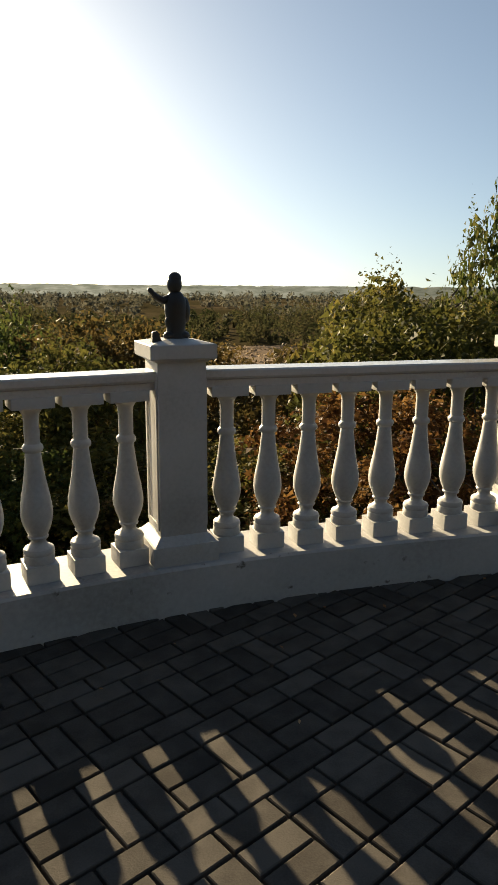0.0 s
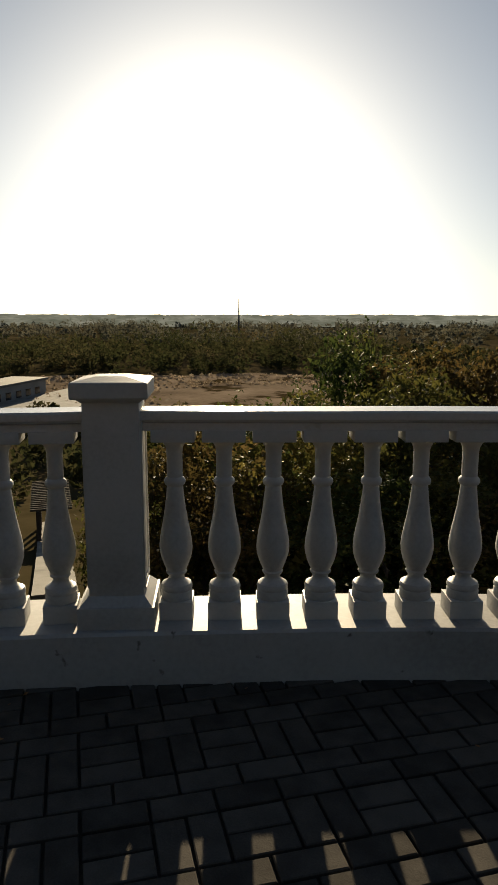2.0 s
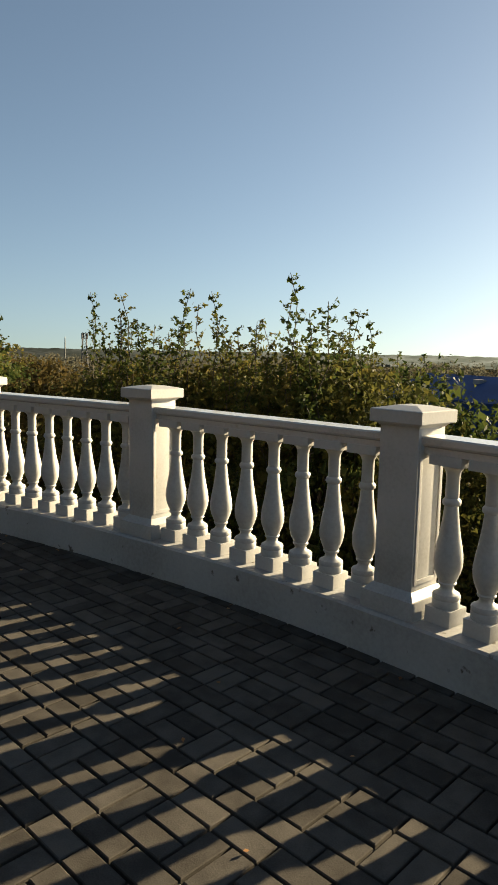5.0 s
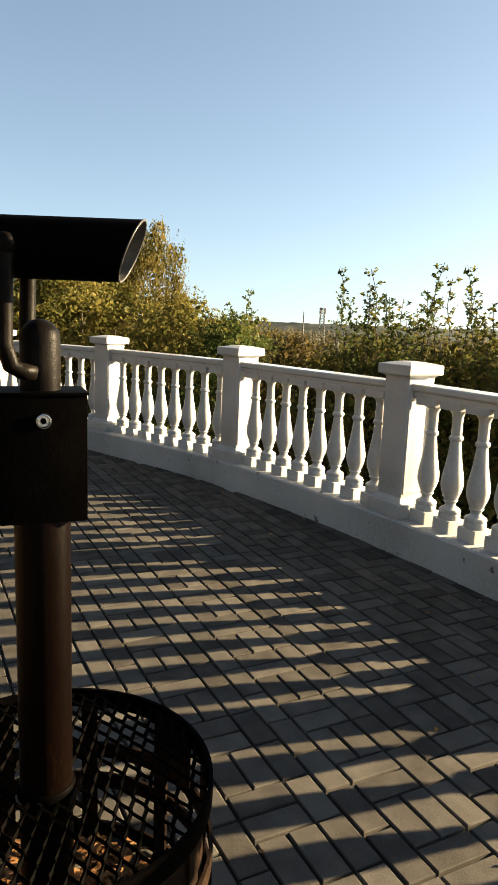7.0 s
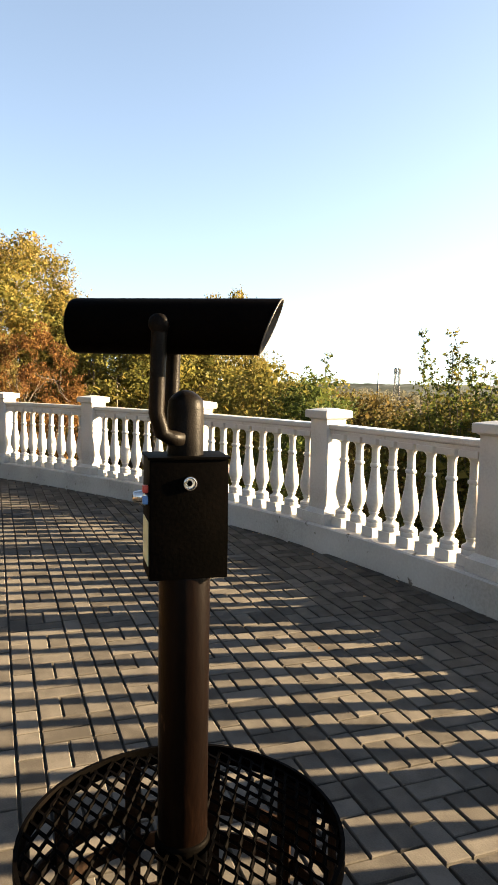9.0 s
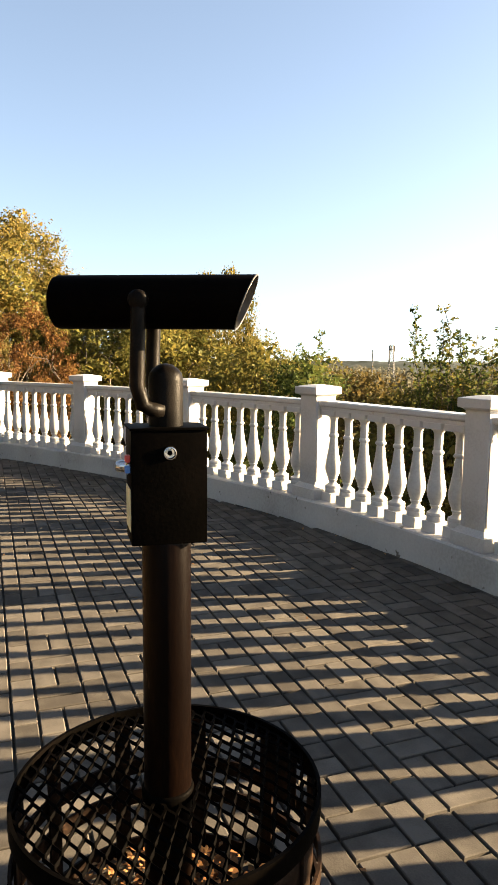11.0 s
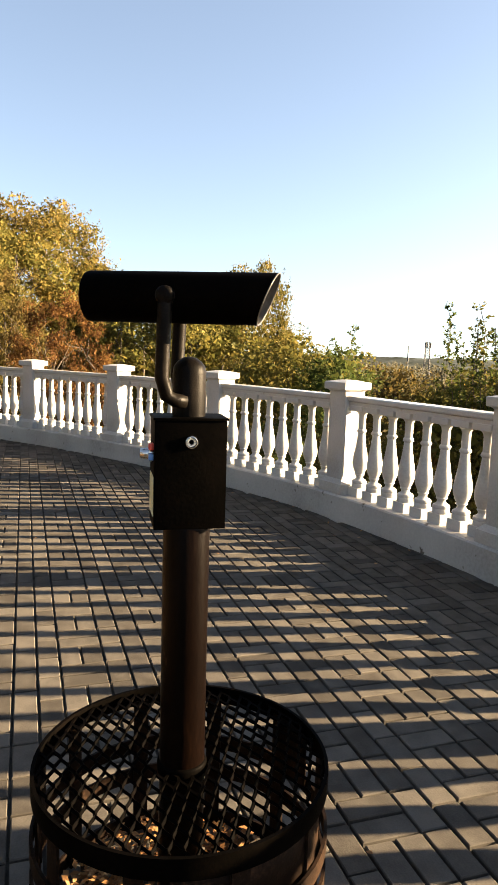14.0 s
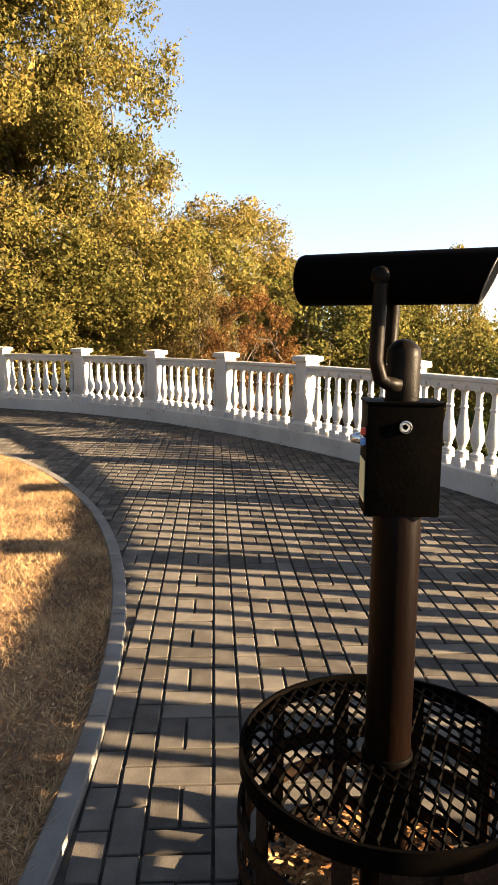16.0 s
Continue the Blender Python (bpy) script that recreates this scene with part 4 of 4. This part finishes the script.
        ("slope_olive", 182.0, 17.0, 12.0, 11.0), ("slope_brown", 206.0, 17.0, 12.0, 11.0), ("slope_olive", 230.0, 18.0, 12.0, 11.0), ("slope_brown", 256.0, 20.0, 12.0, 11.0)):
    plant(key, az, dist, top, width, g0.uniform(0, 360))
# second line of scrub lower down the slope
for i in range(34):
    az = -24 + 130 * i / 34 + g0.uniform(-1.5, 1.5)
    if 32 < az < 55:
        continue
    d = g0.uniform(18, 30)
    x, y = -0.2 - d * math.sin(radians(az)), d * math.cos(radians(az))
    lowest = -1.7 if 20 < az < 62 else -0.4
    plant(g0.choice(("slope_olive", "slope_olive", "slope_brown", "slope_brown")), az, d, min(lowest - 0.02 * d, terrain(x, y) + g0.uniform(4, 6.5)), g0.uniform(4.5, 6.5), g0.uniform(0, 360))


# ---- valley ----
def woods(name, label, count, d0, d1, h0, h1, quads, size, seed, az0=-70, az1=150, keep=None, mat=WOODS, gaps=-0.22):
    """A wood as one mass of crowns made of many leafy pieces."""
    g = np.random.default_rng(seed)
    out = []
    while len(out) < count:
        az, d = g.uniform(az0, az1), math.sqrt(g.uniform(d0 * d0, d1 * d1))
        x, y = -d * math.sin(radians(az)), d * math.cos(radians(az))
        if noise.noise((x * 0.011, y * 0.011, 4.0)) < gaps or (keep and not keep(x, y, az, d)):
            continue
        z = terrain(x, y)
        tall = 0.6 + 0.9 * max(0.0, 0.45 + noise.noise((x * 0.009, y * 0.009, 9.0)))
        h, w = tall * h0 + (h1 - h0) * tall * g.random() ** 1.8, g.uniform(0.4, 1.15)
        a = g.normal(0, 1, (quads, 3))
        a /= np.linalg.norm(a, axis=1)[:, None]
        a *= g.uniform(0.55, 1.0, (quads, 1))
        c = np.array((x, y, z + h * 0.5)) + a * np.array((h * w * 0.6, h * w * 0.6, h * 0.5))
        u = g.normal(0, 1, (quads, 3))
        u /= np.linalg.norm(u, axis=1)[:, None]
        v = np.cross(u, g.normal(0, 1, (quads, 3)))
        v /= np.linalg.norm(v, axis=1)[:, None]
        s = size * g.uniform(0.6, 1.3, (quads, 1))
        out.append(np.stack([c + u * s, c - u * s * 0.7 - v * s * 0.75, c - u * s * 0.7 + v * s * 0.75], axis=1))
    ob = new(name, quads_mesh(name, np.concatenate(out), mat))
    tagged(ob, label, "woodland", kind="stuff")


def off_field(x, y, az, d):
    if in_field(x, y):
        return noise.noise((x * 0.03, y * 0.03, 7)) > 0.38 and d < 190
    if 38 < az < 49 and d < 62:
        return False
    if 45 < az < 84 and 92 < d < 205:
        return False
    return True


def in_field(x, y):
    az, d = math.degrees(math.atan2(-x, y)), math.hypot(x, y)
    wob = 12 * noise.noise((x * 0.012, y * 0.012, 1.0))
    return -16 < az < 47 and 138 + wob < d < 212 + wob - 22 * max(0, (8 - az) / 20)


def build_field():
    verts, faces = [], []
    na, nd = 90, 16
    for i in range(na + 1):
        az = -15 + 60 * i / na
        for j in range(nd + 1):
            wob = 9 * noise.noise((az * 0.2, 0.0, 1.0)) * (1 if j in (0, nd) else 0.5)
            d = 136 + 78 * j / nd + wob
            x, y = -d * math.sin(radians(az)), d * math.cos(radians(az))
            verts.append((x, y, terrain(x, y) + 0.35 + 0.35 * noise.noise((x * 0.2, y * 0.2, 5))))
    for i in range(na):
        for j in range(nd):
            a = i * (nd + 1) + j
            faces.append((a, a + 1, a + nd + 2, a + nd + 1))
    ob = new("reed_field", mesh_of("reed_field", verts, faces, REEDS, True))
    tagged(ob, "pale dry reed field on the valley floor", "field", kind="structure")


build_field()
REED_TUFT = leaf_material("pale_dry_reeds", [(0.13, 0.1, 0.065), (0.22, 0.17, 0.115), (0.32, 0.255, 0.18)], 0.4, 0.0, 0.06, 0.3)
woods("reed_tufts", "pale dry reed tufts on the valley field", 1500, 137, 213, 0.5, 1.3, 14, 0.32, 54, -15, 45, lambda x, y, az, d: in_field(x, y), REED_TUFT, -0.3)
woods("scrub_belt", "scrub on the valley floor below the hill", 800, 38, 135, 2.5, 5.0, 110, 0.45, 51, keep=off_field)
woods("near_wood", "autumn wood behind the reed field", 2500, 140, 360, 3.0, 10.0, 110, 0.55, 52, keep=off_field)
woods("middle_wood", "autumn woodland across the valley, paled with painted haze", 4200, 340, 950, 3.0, 11, 32, 1.2, 53, mat=HAZE_PALED_WOODS, gaps=-0.1)


# far skyline colour; its haze is added below as emission from the same ramp
HAZE = material("far_woodland_painted_haze", [(0.035, 0.034, 0.022), (0.07, 0.065, 0.046), (0.12, 0.108, 0.08)], 0.035, 1.0, 0, 0, 0.16, spec=0.0, stretch=(1, 1, 5))


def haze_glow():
    """Airlight painted as emission on the far backdrop: stronger towards the sun."""
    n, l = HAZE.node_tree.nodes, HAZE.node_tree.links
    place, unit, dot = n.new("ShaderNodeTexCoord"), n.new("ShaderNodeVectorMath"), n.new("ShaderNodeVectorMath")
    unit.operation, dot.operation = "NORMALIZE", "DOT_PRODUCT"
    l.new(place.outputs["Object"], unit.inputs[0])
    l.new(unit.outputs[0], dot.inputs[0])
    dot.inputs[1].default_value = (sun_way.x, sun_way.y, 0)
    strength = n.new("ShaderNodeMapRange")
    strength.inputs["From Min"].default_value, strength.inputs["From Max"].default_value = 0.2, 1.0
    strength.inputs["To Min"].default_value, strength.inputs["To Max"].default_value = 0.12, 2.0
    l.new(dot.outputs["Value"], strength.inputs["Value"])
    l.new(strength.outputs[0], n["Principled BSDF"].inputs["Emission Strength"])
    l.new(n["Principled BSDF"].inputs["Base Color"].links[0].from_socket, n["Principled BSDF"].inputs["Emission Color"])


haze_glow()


def ridge_backdrop():
    verts, faces, n = [], [], 700
    for i in range(n + 1):
        az = -70 + 225 * i / n
        x, y = -960 * math.sin(radians(az)), 960 * math.cos(radians(az))
        h = -1.6 + 2.2 * max(0, noise.noise((az * 0.09, 2.0, 0))) + 1.2 * noise.noise((az * 0.9, 0, 0)) + 1.0 * noise.noise((az * 5.0, 3, 0)) + 0.7 * noise.noise((az * 14.0, 7, 0))
        verts += [(x, y, -19), (x, y, h), (x * 1.02, y * 1.02, -19)]
    for i in range(n):
        a = 3 * i
        faces += [(a, a + 3, a + 4, a + 1), (a + 1, a + 4, a + 5, a + 2)]
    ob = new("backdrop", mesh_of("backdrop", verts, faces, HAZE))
    tagged(ob, "low woodland skyline with painted glowing haze at the end of the valley", "skyline", kind="structure")


ridge_backdrop()


def build_mast(name, label, az, dist, top, width, lattice):
    x, y = -dist * math.sin(radians(az)), dist * math.cos(radians(az))
    ob = thing(name, label, "mast", pose(x, y, -17.6, 0, 0, 0))
    h = top + 17.6
    if lattice:
        for sx, sy in ((-1, -1), (1, -1), (1, 1), (-1, 1)):
            v, f = tube([(sx * width, sy * width, 0), (sx * width * 0.55, sy * width * 0.55, h)], [0.35, 0.3], 5)
            part("leg", mesh_of("mast_leg", v, f, DARK_STEEL), ob)
        pieces = []
        for i in range(14):
            z0, z1 = h * i / 14, h * (i + 1) / 14
            w0, w1 = width * (1 - 0.45 * i / 14), width * (1 - 0.45 * (i + 1) / 14)
            c = ((-1, -1), (1, -1), (1, 1), (-1, 1))
            for k in range(4):
                (ax, ay), (bx, by) = c[k], c[(k + 1) % 4]
                pieces.append(tube([(ax * w0, ay * w0, z0), (bx * w1, by * w1, z1)], [0.18, 0.18], 4))
        part("bracing", mesh_of("mast_bracing", *join(*pieces), DARK_STEEL), ob)
        for k in range(3):
            a = 2.1 * k
            bm = bmesh.new()
            add_box(bm, -0.6, 0.6, -0.4, 0.4, h - 5.5, h - 0.5, 0.05)
            part("antenna_panel", bm_mesh("antenna_panel", bm, DARK_STEEL), ob, "", pose(1.6 * width * 0.6 * math.cos(a), 1.6 * width * 0.6 * math.sin(a), 0, 0, 0, 40 * k))
    else:
        v, f = tube([(0, 0, 0), (0, 0, h * 0.6), (0, 0, h)], [width, width * 0.8, width * 0.5], 8)
        part("pole", mesh_of("mast_pole", v, f, DARK_STEEL), ob)


build_mast("pole_mast", "thin dark pole mast standing in the valley", 28.1, 520, 11.5, 0.75, False)
build_mast("pole_mast", "thin dark pole mast beside a lattice mast", 100.7, 620, 9.5, 0.7, False)
build_mast("lattice_mast", "grey lattice radio mast beyond the bushes", 99.2, 620, 13.5, 2.6, True)


# ---- warehouse in the valley ----
def build_warehouse():
    # ridge runs away to the left; the gable looks towards the terrace
    o = Vector((-113.7, 85.0, -17.6))
    ob = thing("warehouse", "large blue corrugated steel warehouse in the valley", "warehouse", pose(o.x, o.y, o.z, 0, 0, 105.6))
    L, W, E, R = 78.0, 30.0, 8.8, 13.4     # length (local +y), width (local x), eaves, ridge
    def corrugated(name, quad, n, depth):
        a, b, c, e = [Vector(q) for q in quad]
        nrm = (b - a).cross(e - a).normalized()
        verts, faces = [], []
        for i in range(2 * n + 1):
            f = i / (2 * n)
            off = nrm * (depth if i % 2 else 0)
            verts += [a + (b - a) * f + off, e + (c - e) * f + off]
        for i in range(2 * n):
            faces.append((2 * i, 2 * i + 2, 2 * i + 3, 2 * i + 1))
        return mesh_of(name, verts, faces, BLUE)
    h = W / 2
    bm = bmesh.new()
    pts = [(-h, 0, 0), (h, 0, 0), (h, 0, E), (0, 0, R), (-h, 0, E)]
    f0 = [bm.verts.new(p) for p in pts]
    f1 = [bm.verts.new((x, L, z)) for x, _, z in pts]
    bm.faces.new(f0[::-1])
    bm.faces.new(f1)
    for i in range(5):
        bm.faces.new((f0[i], f0[(i + 1) % 5], f1[(i + 1) % 5], f1[i]))
    part("wall", bm_mesh("warehouse_wall", bm, BLUE), ob)
    n = 34
    verts, faces = [], []
    for i in range(2 * n + 1):
        x = -h + W * i / (2 * n)
        yy = -0.12 - (0.22 if i % 2 else 0)
        verts += [(x, yy, 3.2), (x, yy, R - (R - E) * abs(x) / h)]
    for i in range(2 * n):
        faces.append((2 * i, 2 * i + 2, 2 * i + 3, 2 * i + 1))
    part("gable_cladding", mesh_of("gable_cladding", verts, faces, BLUE), ob)
    for s in (-1, 1):
        bm = bmesh.new()
        vs = [bm.verts.new(p) for p in ((s * (h + 0.8), -0.9, E - 0.32), (0, -0.9, R + 0.02), (0, L + 0.9, R + 0.02), (s * (h + 0.8), L + 0.9, E - 0.32))]
        up = [bm.verts.new(v.co + Vector((0, 0, 0.35))) for v in vs]
        bm.faces.new(vs[::-1])
        bm.faces.new(up)
        for i in range(4):
            bm.faces.new((vs[i], vs[(i + 1) % 4], up[(i + 1) % 4], up[i]))
        part("roof", bm_mesh("warehouse_roof", bm, BLUE), ob)
    for i in range(5):
        bm = bmesh.new()
        add_box(bm, -1.0, 1.0, 8 + 14 * i, 10.5 + 14 * i, R - 1.2, R + 0.9, 0.1)
        part("roof_vent", bm_mesh("roof_vent", bm, PALE_WALL), ob, "", pose(-4.5, 0, -1.2, 0, 0, 0))
    # low annex along the gable
    annex = thing("annex_building", "low pale annex with a flat roof and dark windows", "building", pose(o.x, o.y, o.z, 0, 0, 105.6))
    part("wall", box_mesh("annex_wall", -h + 1, h + 18, -9.0, -0.6, 0, 4.0, PALE_WALL, 0.05), annex)
    part("roof", box_mesh("annex_roof", -h + 0.5, h + 18.5, -9.5, -0.5, 4.0, 4.5, KERB, 0.05), annex, "grey flat roof")
    for i in range(11):
        part("window", box_mesh("annex_window", 0, 2.0, -9.08, -8.9, 1.2, 2.7, GLASS, 0.02), annex, "dark window", pose(-h + 3.0 + 4.0 * i, 0, 0, 0, 0, 0))
    for i in range(5):
        part("window", box_mesh("annex_end_window", h + 17.9, h + 18.08, 0, 0.9, 0.6, 3.0, GLASS, 0.02), annex, "dark window", pose(0, -8.6 + 1.6 * i, 0, 0, 0, 0))
    yard = new("yard", box_mesh("yard", -12, 44, -30, -9.1, -0.4, 0.85, CONCRETE, 0.0))
    yard.matrix_basis = pose(o.x, o.y, o.z, 0, 0, 105.6)
    tagged(yard, "pale concrete yard beside the warehouse", "yard", kind="structure")


build_warehouse()


# ---- path and pergola below the terrace ----
def build_lower_path():
    az, near, far = 43.6, 25.0, 47.0
    way, side = Vector((-math.sin(radians(az)), math.cos(radians(az)), 0)), Vector((math.cos(radians(az)), math.sin(radians(az)), 0))
    start = Vector((-0.35, 0, 0))
    verts, faces, n = [], [], 22
    for i in range(n + 1):
        p = start + way * (near + (far - near) * i / n)
        z = terrain(p.x, p.y) + 0.35
        for s, dz in ((-0.85, 0), (0.85, 0), (0.85, -1.2), (-0.85, -1.2)):
            q = p + side * s
            verts.append((q.x, q.y, z + dz))
    for i in range(n):
        for k in range(4):
            a, b = 4 * i + k, 4 * i + (k + 1) % 4
            faces.append((a, b, b + 4, a + 4))
    faces += [(3, 2, 1, 0), (4 * n, 4 * n + 1, 4 * n + 2, 4 * n + 3)]
    tagged(new("path", mesh_of("path", verts, faces, CONCRETE)), "pale concrete path below the terrace", "path", kind="structure")
    o = start + way * 39.5
    foot = terrain(*(start + way * 42.5).xy) - 0.1
    pergola = thing("pergola", "dark weathered timber pergola over a path", "pergola", pose(o.x, o.y, foot, 0, 0, az))
    top = 2.55
    for x in (-0.75, 0.75):
        for y in (0.2, 2.2, 4.2, 6.2):
            part("post", box_mesh("pergola_post", x - 0.11, x + 0.11, y - 0.11, y + 0.11, -0.6, top, TIMBER, 0.01), pergola)
        part("beam", box_mesh("pergola_beam", x - 0.08, x + 0.08, -0.3, 6.7, top, top + 0.18, TIMBER, 0.01), pergola)
    for i in range(17):
        part("slat", box_mesh("pergola_slat", -1.15, 1.15, -0.2 + 0.42 * i, -0.1 + 0.42 * i, top + 0.18, top + 0.3, TIMBER, 0.005), pergola)


build_lower_path()


# ---- lawn cover ----
def on_lawn(g):
    a, r = g.uniform(116, 185), INNER_R - 0.04 - 4.2 * g.random() ** 1.6
    p = on_ring(r, a, 0.014)
    return p


def build_grass():
    g = np.random.default_rng(77)
    n = 200000
    a = np.radians(g.uniform(118, 180, n))
    r = INNER_R - 0.02 - 3.4 * g.random(n) ** 1.7
    x, y = CX + r * np.cos(a), CY + r * np.sin(a)
    h = g.uniform(0.008, 0.042, n)
    t = g.uniform(0, 6.283, n)
    lean = g.uniform(0.5, 2.2, n) * h
    base = np.stack([x, y, np.full(n, 0.008)], 1)
    side = np.stack([np.cos(t), np.sin(t), np.zeros(n)], 1) * 0.0027
    k = t + g.uniform(0.6, 2.5, n)
    tip = base + np.stack([np.cos(k) * lean, np.sin(k) * lean, h], 1)
    ob = new("dry_grass", quads_mesh("dry_grass", np.stack([base - side, base + side, tip], 1), GRASS))
    tagged(ob, "short dry straw-coloured grass on the lawn", "grass", kind="stuff")


build_grass()
scatter_leaves("fallen_leaves", "brown fallen leaves over the lawn", 14000, on_lawn, 0.0125, DRY_LEAF, 9, 0.006)


def on_paving(g):
    a = g.uniform(104, 172)
    r = wall_radius(a) - 0.24 - 2.9 * g.random() ** 3
    return on_ring(r, a, 0.002)


scatter_leaves("stray_leaves", "few dry leaves blown onto the paving", 70, on_paving, 0.016, DRY_LEAF, 21, 0.002)


# ---- paving bricks ----
def brick_shape(la, lb):
    """A chamfered brick: la by lb on plan, top at z = 0."""
    a, b, c, h = la / 2, lb / 2, 0.0035, 0.045
    v = [(-a, -b, -h), (a, -b, -h), (a, b, -h), (-a, b, -h), (-a, -b, -c), (a, -b, -c), (a, b, -c), (-a, b, -c), (-a + c, -b + c, 0), (a - c, -b + c, 0), (a - c, b - c, 0), (-a + c, b - c, 0)]
    f = [(0, 1, 5, 4), (1, 2, 6, 5), (2, 3, 7, 6), (3, 0, 4, 7), (4, 5, 9, 8), (5, 6, 10, 9), (6, 7, 11, 10), (7, 4, 8, 11), (8, 9, 10, 11)]
    return v, f


def lay_bricks():
    m, gap = 0.104, 0.0105
    A, B = Vector((-0.750, -0.661, 0)), Vector((0.661, -0.750, 0))
    origin = Vector((-2.400, -2.182, 0))
    turn = math.degrees(math.atan2(A.y, A.x))
    g = random.Random(8)
    long_v, long_f = brick_shape(2 * m - gap, m - gap)
    cross_v, cross_f = brick_shape(m - gap, 2 * m - gap)
    long_me, cross_me = mesh_of("brick_along", long_v, long_f, BRICK), mesh_of("brick_across", cross_v, cross_f, BRICK)
    near, rest_v, rest_f = [], [], []
    centre = Vector((-2.35, -1.75, 0))
    spots = []
    for i in range(-70, 60):
        for j in range(-70, 70):
            a0, b0 = 4 * m * i, 4 * m * j
            for a, b, kind in ((2 * m, 0.5 * m, 0), (2 * m, 1.5 * m, 0), (-0.5 * m, m, 1), (0.5 * m, m, 1), (m, 2.5 * m, 0), (3 * m, 2.5 * m, 0), (0, 3.5 * m, 0), (2 * m, 3.5 * m, 0)):
                p = origin + A * (a0 + a) + B * (b0 + b)
                dx, dy = p.x - CX, p.y - CY
                r, deg = math.hypot(dx, dy), math.degrees(math.atan2(dy, dx)) % 360
                if 88 < deg < 218 and INNER_R + 0.05 < r < wall_radius(deg) - 0.13:
                    spots.append(((p - centre).length, p, kind))
    spots.sort(key=lambda s: s[0])
    for n, (_, p, kind) in enumerate(spots):
        mt = pose(p.x, p.y, g.uniform(-0.0025, 0.0015), g.uniform(-0.5, 0.5), g.uniform(-0.5, 0.5), turn + g.uniform(-0.5, 0.5))
        if n < 300:
            part("brick", cross_me if kind else long_me, pavement, "", mt)
        else:
            v, f = (cross_v, cross_f) if kind else (long_v, long_f)
            o = len(rest_v)
            rest_v.extend(mt @ Vector(q) for q in v)
            rest_f.extend(tuple(k + o for k in q) for q in f)
    rest = part("brick_field", mesh_of("brick_field", rest_v, rest_f, BRICK_REST), pavement)
    tagged(rest, "grey concrete paving bricks", kind="stuff")


lay_bricks()
